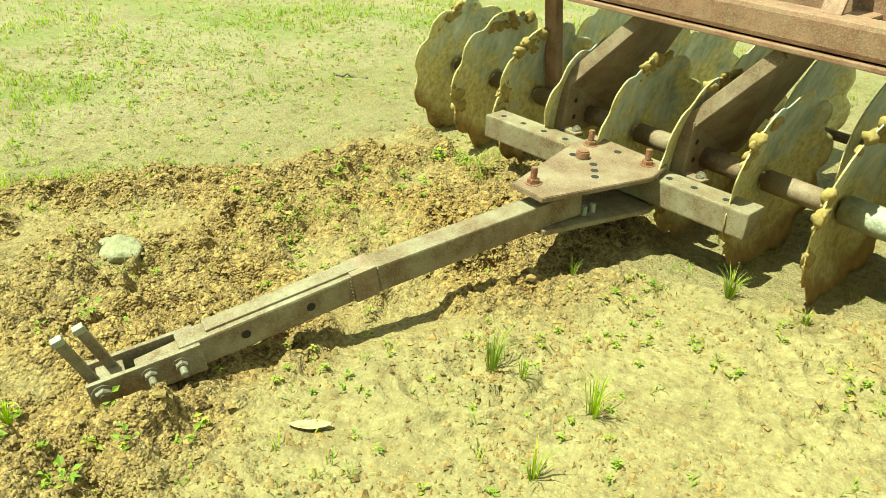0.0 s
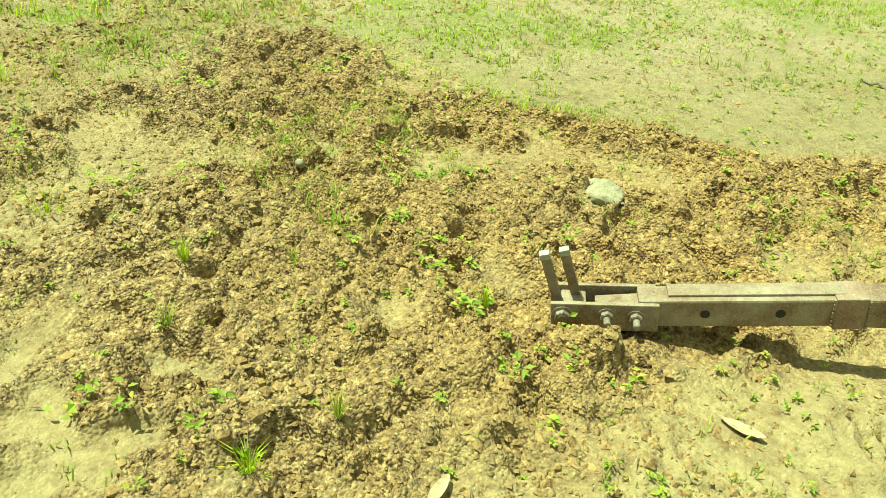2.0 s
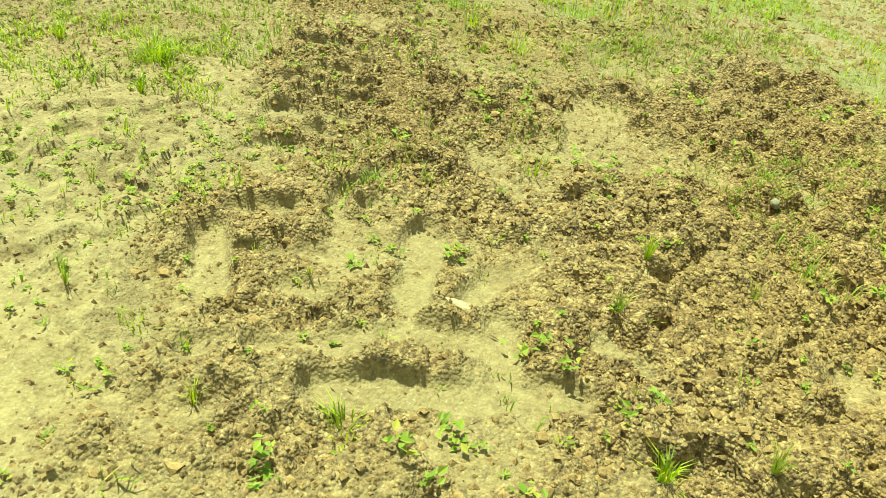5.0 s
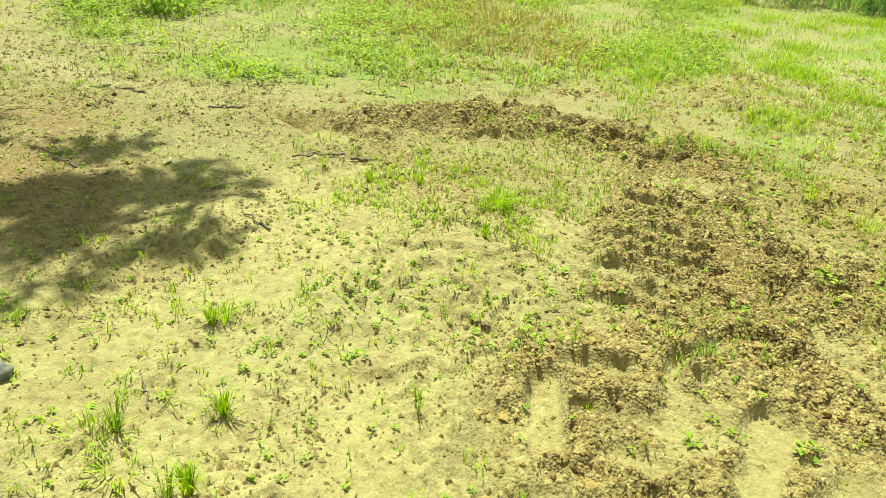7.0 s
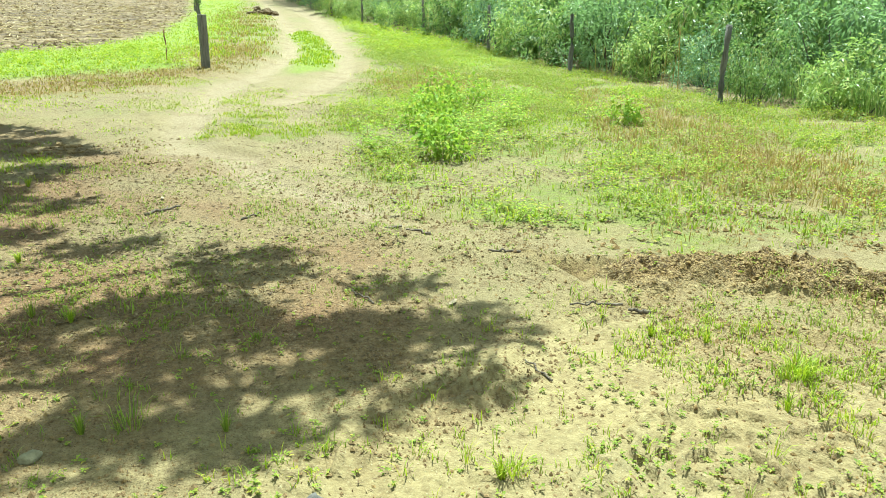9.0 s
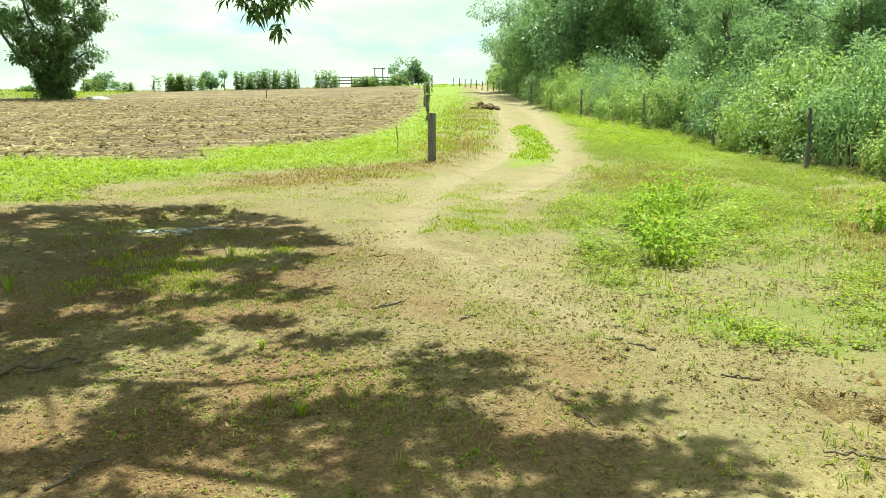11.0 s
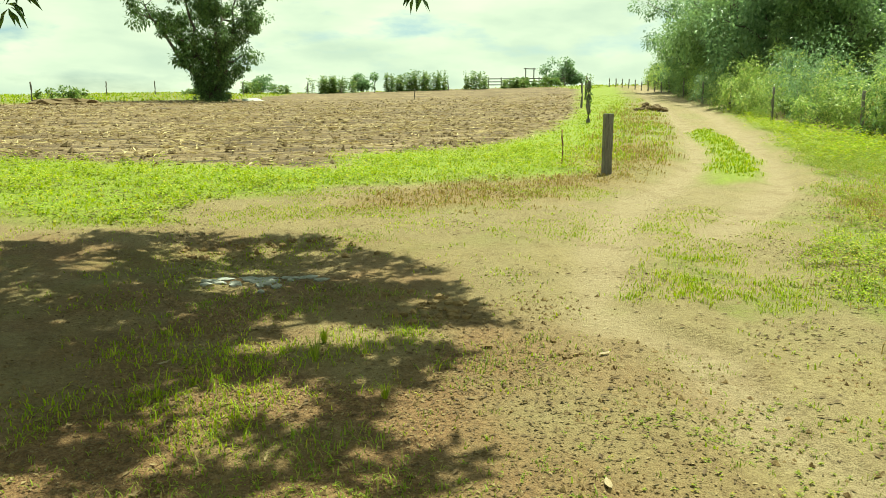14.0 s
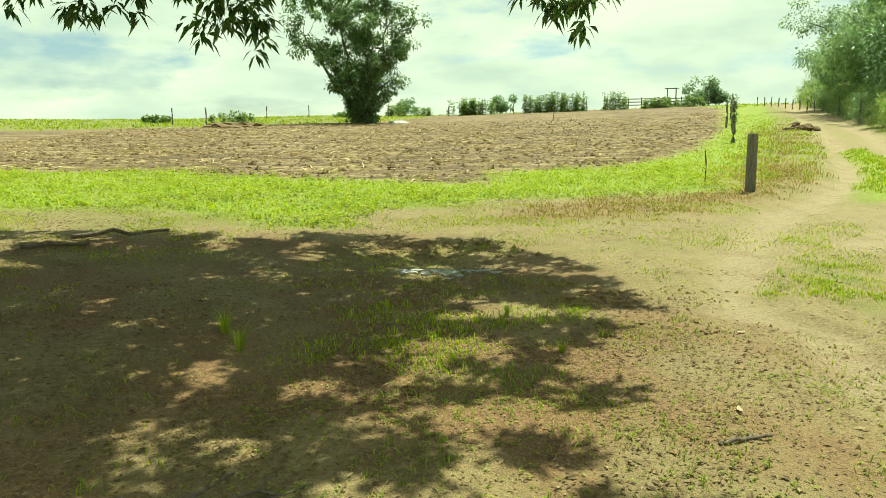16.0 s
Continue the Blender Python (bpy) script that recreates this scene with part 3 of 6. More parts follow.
def build_turned_soil():
    step = 0.0105
    gx, gy = np.meshgrid(np.arange(-1.2, 5.2, step), np.arange(-4.75, 2.6, step))
    core = np.maximum(zone(gx, gy, DUG, 0.25, 0.22), zone(gx, gy, NEAR_YARD, 0.25, 0.05))
    quad = np.maximum(np.maximum(core[:-1, :-1], core[1:, 1:]), np.maximum(core[:-1, 1:], core[1:, :-1])) > 0.02
    i = np.arange(gx.size).reshape(gx.shape)
    f = np.stack([i[:-1, :-1][quad], i[:-1, 1:][quad], i[1:, 1:][quad], i[1:, :-1][quad]], 1)
    used, f = np.unique(f, return_inverse=True)
    f = f.reshape(-1, 4)
    r = np.random.default_rng(77)
    x, y = gx.ravel()[used], gy.ravel()[used]
    x, y = x + r.uniform(-0.22, 0.22, len(x)) * step, y + r.uniform(-0.22, 0.22, len(x)) * step
    m = dug_mask(x, y)
    c = core.ravel()[used]
    z = ground_height(x, y, {"dug": m, "field": np.zeros_like(x)}) + r.normal(0, 0.0009, len(x)) - 0.05 * (1 - np.clip(c / 0.3, 0, 1))
    loose_part = np.clip((c - 0.3) * 3, 0, 1) * m * (1 - np.clip(track_cut(x, y)[0] / 0.02, 0, 1)) * (1 - crumble(x, y)[1])
    heave = loose_part * np.clip((z + 0.03) / 0.05, 0, 1)
    sx = 0.022 * (grain(x, y, 0.055, 91, 2) - 0.5) + 0.008 * (grain(x, y, 0.022, 92) - 0.5)
    sy = 0.022 * (grain(x, y, 0.055, 93, 2) - 0.5) + 0.008 * (grain(x, y, 0.022, 94) - 0.5)
    me = make_mesh("turned_soil", np.stack([x + sx * heave, y + sy * heave, z], 1), f, TURNED, True)
    me.attributes.new("moist", "FLOAT", "POINT").data.foreach_set("value", (0.12 + 0.88 * zone(x, y, MOIST, 1.4, 0.5, 0.8)).astype(np.float32))
    me.attributes.new("dug", "FLOAT", "POINT").data.foreach_set("value", dug_colour(x, y, m).astype(np.float32))
    return tagged(new("turned_soil", me), "yellow-brown soil turned into rough crumbs, with tyre prints", "soil", kind="structure")


def build_ground():
    xs = steps([(-10, -1.5, 0.16), (-1.5, 0.6, 0.04), (0.6, 5.2, 0.045), (5.2, 7, 0.06), (7, 16, 0.12), (16, 30, 0.3), (30, 70, 0.8)], -1400, 1400)
    ys = steps([(-12, -5, 0.1), (-5, 2.4, 0.036), (2.4, 3, 0.04), (3, 16, 0.1), (16, 46, 0.3), (46, 125, 1.2)], -1400, 1400)
    gx, gy = np.meshgrid(xs, ys)
    x, y = gx.ravel(), gy.ravel()
    m = {"dug": dug_mask(x, y), "field": zone(x, y, FIELD, 0.8, 0.5, 2.0)}
    median = zone(x, y, MEDIAN, 0.5, 0.3, 1.0)
    m["road"] = np.maximum(zone(x, y, ROAD, 0.5, 0.3, 1.2) * (1 - median) * (0.35 + 0.65 * in_rut(x, y)), 0.9 * zone(x, y, BACK_GRASS, 0.8, 0.4))
    spots = np.clip((grain(x, y, 0.5, 31, 3) - 0.42) * 5, 0, 1)
    strip = zone(x, y, STRIP, 0.8, 0.6, 1.5)
    verge = zone(x, y, VERGE, 0.6, 0.5, 1.0)
    back = zone(x, y, BACK_GRASS, 1.6, 0.7, 1.5)
    left = zone(x, y, BEYOND, 2, 1, 4)
    bank = zone(x, y, BANK, 0.8, 0.5, 1.2)
    m["green"] = np.clip(verge * (0.25 + 0.65 * spots) + back * (0.14 + 0.52 * spots) + median * 0.8 + left * 0.9 + bank * (0.2 + 0.6 * spots) + 0.55 * zone(x, y, [(5.4, 0.9), (5.2, -0.6), (5.8, -2.4), (13, -3.5), (13.4, 1.4), (7, 1.4)], 0.8, 0.5) * (0.15 + 0.85 * spots) + zone(x, y, NEAR_GRASS, 0.4, 0.3) * 0.5 * spots
                         + 0.25 * zone(x, y, GREEN_PATCH, 0.5, 0.3) * spots + 0.6 * zone(x, y, ROAD_GRASS, 0.6, 0.4) * spots + 0.4 * np.clip((grain(x, y, 1.3, 39, 4) - 0.45) * 6, 0, 1) * np.clip((y - 9) / 3, 0, 1) * (1 - m['field']) * (1 - m['road']), 0, 1) * (1 - m["dug"] * 0.8)
    m["dry"] = np.clip(zone(x, y, DRY_BAND, 0.9, 0.5, 1.2) + zone(x, y, DRY_VERGE, 0.9, 0.5, 1.2) + 0.8 * zone(x, y, DRY_FENCE, 1.2, 0.6, 1.2), 0, 1) * 0.85
    m["green"] *= 1 - m["dry"] * 0.8
    # Litter brown follows the tree's shade outline and carries part of its dark tone.
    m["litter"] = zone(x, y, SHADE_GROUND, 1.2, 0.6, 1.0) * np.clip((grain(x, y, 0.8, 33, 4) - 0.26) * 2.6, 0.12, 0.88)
    z = ground_height(x, y, m)
    z = z - 0.12 * np.clip((np.maximum(zone(x, y, DUG, 0.25, 0.22), zone(x, y, NEAR_YARD, 0.25, 0.05)) - 0.5) * 3, 0, 1)
    m["lush"] = np.clip(strip * (1 - m["dry"]) * np.clip(0.75 + 0.8 * (grain(x, y, 1.2, 37, 3) - 0.3), 0, 1) + 0.8 * median + 0.8 * zone(x, y, LUSH_VERGE, 1.0, 0.6, 1.5), 0, 1)
    m["dug"] = dug_colour(x, y, m["dug"])
    nx, ny = len(xs), len(ys)
    i = (np.arange(ny - 1)[:, None] * nx + np.arange(nx - 1)[None]).ravel()
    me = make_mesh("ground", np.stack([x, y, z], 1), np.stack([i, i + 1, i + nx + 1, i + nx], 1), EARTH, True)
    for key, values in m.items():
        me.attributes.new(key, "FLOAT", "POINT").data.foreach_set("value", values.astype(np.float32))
    return tagged(new("ground", me), "pale trampled earth with turned soil, grass verges and a ploughed slope", "ground", kind="structure")


build_ground()
build_turned_soil()


# ---- meshes for things ----
def part(name, bm, material, parent=None, label="", smooth=False):
    me = bpy.data.meshes.new(name)
    bmesh.ops.recalc_face_normals(bm, faces=bm.faces)
    bm.to_mesh(me)
    bm.free()
    me.materials.append(material)
    if smooth:
        me.polygons.foreach_set("use_smooth", np.full(len(me.polygons), True))
    ob = new(name, me)
    if parent is not None:
        ob.parent = parent
    return tagged(ob, label)


def thing(name, place, label, category, group="", turn=0.0):
    ob = new(name)
    ob.empty_display_size = 0.1
    ob.matrix_world = pose(*place, 0, 0, turn)
    return tagged(ob, label, category, group)


def frame_of(p, q, up=(0, 0, 1)):
    """A pose at the middle of p and q whose x points along them and whose z is near up."""
    p, q = Vector(p), Vector(q)
    x = (q - p).normalized()
    y = Vector(up).cross(x).normalized()
    z = x.cross(y)
    m = Matrix((x, y, z)).transposed().to_4x4()
    m.translation = (p + q) / 2
    return m


def beam(p, q, wide, high, bevel=0.006, up=(0, 0, 1), taper=1.0, bm=None):
    """A bar from p to q with rounded edges."""
    bm = bm or bmesh.new()
    made = bmesh.ops.create_cube(bm, size=1)["verts"]
    length = (Vector(q) - Vector(p)).length
    for v in made:
        s = taper if v.co.x > 0 else 1.0
        v.co = Vector((v.co.x * length, v.co.y * wide * s, v.co.z * high * s))
    if bevel:
        bmesh.ops.bevel(bm, geom=list({e for v in made for e in v.link_edges}), offset=bevel, segments=2, affect="EDGES", profile=0.6)
        made = bm.verts[:] if len(bm.verts) < 200 else made
    bmesh.ops.transform(bm, matrix=frame_of(p, q, up), verts=made)
    return bm


def rod(p, q, r, sides=12, r2=None, bevel=0.0):
    bm = bmesh.new()
    length = (Vector(q) - Vector(p)).length
    bmesh.ops.create_cone(bm, cap_ends=True, segments=sides, radius1=r, radius2=r if r2 is None else r2, depth=length)
    if bevel:
        rim = [e for e in bm.edges if abs(e.verts[0].co.z - e.verts[1].co.z) < 1e-6]
        bmesh.ops.bevel(bm, geom=rim, offset=bevel, segments=2, affect="EDGES")
    d = (Vector(q) - Vector(p)).normalized()
    m = d.to_track_quat("Z", "Y").to_matrix().to_4x4()
    m.translation = (Vector(p) + Vector(q)) / 2
    bmesh.ops.transform(bm, matrix=m, verts=bm.verts)
    return bm


def slab(outline, low, high, bevel=0.004, holes=()):
    """A flat plate with the given outline, seen from above."""
    bm = bmesh.new()
    vs = [bm.verts.new((x, y, low)) for x, y in outline]
    f = bm.faces.new(vs)
    top = bmesh.ops.extrude_face_region(bm, geom=[f])["geom"]
    bmesh.ops.translate(bm, vec=(0, 0, high - low), verts=[v for v in top if isinstance(v, bmesh.types.BMVert)])
    if bevel:
        bmesh.ops.bevel(bm, geom=bm.edges[:], offset=bevel, segments=2, affect="EDGES")
    return bm


def lump(size, seed, rough=0.25, detail=2, flat=1.0):
    bm = bmesh.new()
    bmesh.ops.create_icosphere(bm, subdivisions=detail, radius=1)
    for v in bm.verts:
        d = 1 + rough * noise.noise(v.co * 1.3 + Vector((seed * 3.1, seed, 0))) + rough * 0.5 * noise.noise(v.co * 3.7 + Vector((seed, 5, seed)))
        v.co = Vector((v.co.x * size[0], v.co.y * size[1], v.co.z * size[2] * flat)) * d
    return bm


def spot(x, y, sink=0.0):
    return (x, y, float(ground_height(np.array([x]), np.array([y]))[0]) - sink)


# ---- the disc harrow ----
def build_harrow():
    base = (0.35, -3.6, 0.0)
    h = thing("disc_harrow", base, "rusty brown disc harrow with muddy notched discs and long drawbar", "disc harrow")
    origin = Vector(base)

    def put(name, bm, material, parent=None, label="", smooth=False):
        bmesh.ops.translate(bm, vec=-origin, verts=bm.verts)
        return part(name, bm, material, parent or h, label, smooth)

    # Near-black discs, slightly proud, stand in for the shade inside bolt holes.
    def holes(owner, spots, axis, r=0.013, proud=0.0015):
        for s in spots:
            d = Vector(axis).normalized()
            put("hole_shade_disc", rod(Vector(s) - d * 0.012, Vector(s) + d * proud, r, 14), HOLE_SHADE, owner)

    def bolt(owner, s, axis, r=0.019, tall=0.05, material=BOLT_STEEL, name="bolt"):
        d, s = Vector(axis).normalized(), Vector(s)
        head = put(name, rod(s, s + d * 0.02, r, 6, bevel=0.002), material, owner)
        shank = rod(s + d * 0.02, s + d * tall, r * 0.55, 12, bevel=0.002)
        put("shank", shank, material, head)
        put("washer", rod(s - d * 0.002, s + d * 0.003, r * 1.35, 16), material, head)
        return head

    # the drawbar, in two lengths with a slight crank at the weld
    # Drawbar, clevis and crossbar points are scaled outward from the camera's eye point.
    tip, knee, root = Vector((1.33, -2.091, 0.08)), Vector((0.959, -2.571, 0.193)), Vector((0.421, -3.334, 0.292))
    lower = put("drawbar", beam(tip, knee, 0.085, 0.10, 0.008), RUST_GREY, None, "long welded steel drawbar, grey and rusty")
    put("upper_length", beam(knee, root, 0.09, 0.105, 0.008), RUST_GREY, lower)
    along = (knee - tip).normalized()
    side = along.cross(Vector((0, 0, 1))).normalized()
    if side.dot(Vector((0, 1, 0))) < 0:
        side = -side
    upn = side.cross(along)
    upn = upn if upn.z > 0 else -upn
    put("cover_strip", beam(tip + along * 0.09 + upn * 0.054 - side * 0.008, knee - along * 0.01 + upn * 0.054 - side * 0.008, 0.06, 0.010, 0.003, upn), RUST_GREY, lower, "flat strip welded along the top")
    put("weld_band", beam(knee - along * 0.045, knee + along * 0.045, 0.098, 0.112, 0.004, upn), RUST_BROWN, lower, "brown welded joint")
    for k in range(14):
        a = knee + along * (0.05 if k % 2 else -0.05) + side * 0.049 + upn * (0.05 - 0.0075 * k)
        put("weld_bead", rod(a - upn * 0.004, a + upn * 0.004, 0.0035, 6), RUST_GREY, lower)
    near = side if (Vector((0, 0, 0)) - tip).dot(side) > 0 else -side
    holes(lower, [tip + along * 0.20 + near * 0.0425, tip + along * 0.42 + near * 0.0425], near, 0.015)
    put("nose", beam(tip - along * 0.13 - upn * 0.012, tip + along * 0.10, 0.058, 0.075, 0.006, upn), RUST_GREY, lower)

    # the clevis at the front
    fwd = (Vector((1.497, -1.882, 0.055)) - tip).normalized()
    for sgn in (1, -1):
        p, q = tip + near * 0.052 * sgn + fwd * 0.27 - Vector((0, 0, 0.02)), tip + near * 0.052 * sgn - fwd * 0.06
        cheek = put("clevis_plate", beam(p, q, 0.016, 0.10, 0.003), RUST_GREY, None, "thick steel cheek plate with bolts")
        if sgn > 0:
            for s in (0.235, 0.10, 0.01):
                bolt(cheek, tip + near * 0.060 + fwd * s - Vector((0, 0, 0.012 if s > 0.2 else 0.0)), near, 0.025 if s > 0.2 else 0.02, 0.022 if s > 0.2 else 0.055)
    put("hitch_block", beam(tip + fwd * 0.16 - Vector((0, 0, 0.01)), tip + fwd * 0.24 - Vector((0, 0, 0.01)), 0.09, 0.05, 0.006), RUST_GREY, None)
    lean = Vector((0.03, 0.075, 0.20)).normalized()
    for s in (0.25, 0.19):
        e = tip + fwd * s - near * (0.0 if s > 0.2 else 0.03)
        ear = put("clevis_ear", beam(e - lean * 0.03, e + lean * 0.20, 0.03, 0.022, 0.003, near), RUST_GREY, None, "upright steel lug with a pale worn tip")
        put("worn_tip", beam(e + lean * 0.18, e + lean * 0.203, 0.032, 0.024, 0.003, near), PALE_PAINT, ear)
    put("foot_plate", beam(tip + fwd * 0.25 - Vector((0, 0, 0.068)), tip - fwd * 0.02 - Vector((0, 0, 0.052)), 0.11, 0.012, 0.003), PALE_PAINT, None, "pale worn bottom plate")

    # the crossbar with its triangular plates
    left, right = Vector((0.991, -4.003, 0.292)), Vector((-0.242, -3.444, 0.292))
    cross = put("crossbar", beam(left, right, 0.125, 0.11, 0.008), RUST_GREY, None, "square steel crossbar with bolt holes")
    u = (right - left).normalized()
    back = Vector((u.y, -u.x, 0))
    back = back if back.y < 0 else -back
    holes(cross, [left + u * (0.07 + 0.125 * k) + Vector((0, 0, 0.055)) - back * 0.01 for k in (0, 1, 2, 3, 7.3, 8.2, 9.3)], (0, 0, 1), 0.014)
    tri = [(0.632, -3.156), (0.489, -3.081), (0.157, -3.476), (0.119, -3.646), (0.463, -3.836), (0.544, -3.616)]
    plate = put("top_plate", slab(tri, 0.362, 0.383, 0.003), RUST_BROWN, None, "rusty triangular top plate with a row of holes")
    put("bottom_plate", slab([(x - 0.01, y - 0.05) for x, y in tri], 0.205, 0.226, 0.003), RUST_GREY, None, "lower triangular plate")
    for s in ((0.559, -3.195, 0.383), (0.456, -3.704, 0.383), (0.199, -3.601, 0.383)):
        bolt(plate, s, (0, 0, 1), 0.024, 0.065, RED_RUST)
    put("pivot_pin", rod((0.452, -3.54, 0.38), (0.452, -3.54, 0.416), 0.028, 16, bevel=0.006), RED_RUST, plate, "stubby red-rusty pivot pin")
    holes(plate, [(0.494, -3.554, 0.383), (0.395, -3.491, 0.383), (0.376, -3.43, 0.383), (0.361, -3.37, 0.383), (0.333, -3.678, 0.383)], (0, 0, 1), 0.016)
    for s in ((0.379, -3.345, 0.215), (0.353, -3.387, 0.215)):
        put("stub", rod(s, (s[0], s[1], s[2] + 0.05), 0.012, 10), PALE_PAINT, plate)

    # the two risers that carry the frame
    for foot, head in ((Vector((0.675, -4.02, 0.276)), Vector((0.36, -4.05, 0.88))), (Vector((0.085, -3.735, 0.276)), Vector((-0.20, -3.75, 0.86)))):
        bend = foot + Vector((0, 0, 0.27)) + back * 0.02
        r = put("riser", beam(foot, bend, 0.06, 0.03, 0.004, back), RUST_BROWN, None, "bent rusty riser plate below the frame")
        put("slope", beam(bend - Vector((0, 0, 0.01)), head, 0.06, 0.03, 0.004, back), RUST_BROWN, r)
        web = bmesh.new()
        pts = [foot, bend, head, head + back * 0.42, foot + back * 0.5]
        for off in (-0.009, 0.009):
            web.faces.new([web.verts.new(p + u * off) for p in pts])
        web.verts.ensure_lookup_table()
        n = len(pts)
        for k in range(n):
            web.faces.new([web.verts[k], web.verts[(k + 1) % n], web.verts[n + (k + 1) % n], web.verts[n + k]])
        w = put("web", web, RUST_BROWN, r, "dark vertical gusset plate")
        holes(w, [foot + back * 0.10 + u * 0.009 + Vector((0, 0, z)) for z in (0.08, 0.16, 0.24)], u, 0.012)
        lug = put("lug", beam(foot + u * 0.04 + Vector((0, 0, 0.05)), foot + u * 0.14 + Vector((0, 0, 0.055)) - back * 0.02, 0.05, 0.018, 0.004), RUST_BROWN, r)
        bolt(lug, foot + u * 0.11 + Vector((0, 0, 0.062)), -back, 0.018, 0.03)

    # the frame above the discs
    a, b = Vector((1.10, -4.44, 0.96)), Vector((-1.75, -3.03, 0.96))
    v = (b - a).normalized()
    top = put("frame_beam", beam(a, b, 0.15, 0.12, 0.02), FRAME_RED, None, "heavy rusty brown frame beam above the discs")
    put("bottom_flange", beam(a - Vector((0, 0, 0.075)), b - Vector((0, 0, 0.075)), 0.19, 0.02, 0.004), FRAME_RED, top)
    # Inner beam raised and a plate added to hide bright ground from the camera.
    put("inner_beam", beam(a + v * 0.9 + back * 0.36 + Vector((0, 0, 0.09)), b + back * 0.36 + Vector((0, 0, 0.09)), 0.16, 0.22, 0.02), FRAME_RED, None, "second rusty beam close behind the first")
    put("filler_plate", beam(a + v * 1.0 + back * 0.62 - Vector((0, 0, 0.02)), b + back * 0.62 - Vector((0, 0, 0.02)), 0.34, 0.03, 0.006), FRAME_RED, None, "added flat rusty plate that hides the ground between the frame beams")
    put("rear_beam", beam(a + back * 1.15, b + back * 1.15, 0.13, 0.12, 0.02), FRAME_RED, None)
    # The side beams at 0.62 and 1.12 only fill gaps in the camera's view.
    for s in (0.02, 0.62, 1.12, 1.62, 2.9):
        put("frame_side", beam(a + v * s, a + v * s + back * 1.2, 0.10, 0.09, 0.012), FRAME_RED, None)
    put("brace", beam(a + v * 1.58 + Vector((0, 0, 0.05)), a + v * 1.50 + back * 0.45 + Vector((0, 0, 0.62)), 0.075, 0.03, 0.005), FRAME_RED, None, "slanting rusty brace")
    put("brace", beam(a + v * 2.2 + Vector((0, 0, 0.05)), a + v * 1.75 + back * 0.5 + Vector((0, 0, 0.62)), 0.075, 0.03, 0.005), FRAME_RED, None)
    for s in (0.28, 2.25):
        put("gang_hanger", beam(a + v * s - Vector((0, 0, 0.05)), a + v * s + back * 0.10 - Vector((0, 0, 0.60)), 0.075, 0.055, 0.008), FRAME_RED, None, "rusty hanger that holds the axle")

    # the gang of discs
    first, step = Vector((1.47, -4.70, 0.345)), Vector((-0.285, 0.152, 0))
    axis = step.normalized()
    put("axle", rod(first - axis * 0.1, first + step * 10.2, 0.025, 10), RUST_GREY, None)

    def disc_mesh(seed, r=0.385):
        bm = bmesh.new()
        rings, spokes = 9, 80
        grid = []
        for layer in (0.0, 0.006):
            rows = []
            for i in range(rings + 1):
                ring = []
                for j in range(spokes):
                    t = 2 * math.pi * j / spokes
                    notch = (0.5 + 0.5 * math.cos(t * 10 + seed)) ** 2.2
                    rr = (0.03 + (r - 0.03) * i / rings)
                    if i == rings:
                        rr *= 1 - 0.115 * notch + 0.008 * noise.noise(Vector((math.cos(t) * 3, math.sin(t) * 3, seed)))
                    elif i == rings - 1:
                        rr *= 1 - 0.08 * notch
                    ring.append(bm.verts.new((rr * math.cos(t), rr * math.sin(t), layer - 0.085 * (rr / r) ** 2 * -1)))
                rows.append(ring)
            grid.append(rows)
        for rows in grid:
            for i in range(rings):
                for j in range(spokes):
                    k = (j + 1) % spokes
                    bm.faces.new([rows[i][j], rows[i][k], rows[i + 1][k], rows[i + 1][j]])
        for j in range(spokes):
            k = (j + 1) % spokes
            bm.faces.new([grid[0][rings][j], grid[0][rings][k], grid[1][rings][k], grid[1][rings][j]])
            bm.faces.new([grid[0][0][j], grid[0][0][k], grid[1][0][k], grid[1][0][j]])
        return bm

    turn = axis.to_track_quat("Z", "Y").to_matrix().to_4x4()

    def add_disc(centre, seed, lean=0.0):
        bm = disc_mesh(seed)
        m = turn.copy()
        m.translation = centre
        bmesh.ops.transform(bm, matrix=m @ pose(0, 0, 0, 0, 0, seed * 17), verts=bm.verts)
        low = [(max(0.0, min(1.0, 0.62 - (v.co.z - centre.z) / 0.62))) * 0.75 + 0.35 * min(1.0, max(0.0, ((v.co - centre).length / 0.385 - 0.72) * 3.5)) for v in bm.verts]
        d = put("disc", bm, DISC, None, "notched steel disc caked with yellow mud", True)
        d.data.attributes.new("mud", "FLOAT", "POINT").data.foreach_set("value", np.array(low, np.float32))
        return d

    for k in range(11):
        c = first + step * k
        d = add_disc(c, k)
        if k < 10:
            put("spool", rod(c + axis * 0.02, c + step - axis * 0.02, 0.058 if k == 7 else 0.045, 18, bevel=0.01), PALE_PAINT if k == 7 else RUST_BROWN, None, "steel spool between discs", True)
        rnd = random.Random(40 + k)
        spots = [rnd.uniform(1.2, 2.6), rnd.uniform(2.9, 4.4), rnd.uniform(0.6, 5.6)]
        for q in range(34):
            t = rnd.gauss(spots[q % 3], 0.16)
            rr = min(0.37, rnd.gauss(0.335, 0.03))
            s = 0.007 + 0.024 * rnd.random() ** 2.5
            local = Vector((math.cos(t) * rr, math.sin(t) * rr, 0.085 * (rr / 0.385) ** 2 + 0.004))
            bm = lump((s * 1.4, s * 1.1, s * 0.8), rnd.random() * 9, 0.8, 2)
            m = turn.copy()
            m.translation = c
            bmesh.ops.transform(bm, matrix=m @ Matrix.Translation(local), verts=bm.verts)
            put("mud_cake", bm, MUD, d, "dried lump of yellow mud", True)
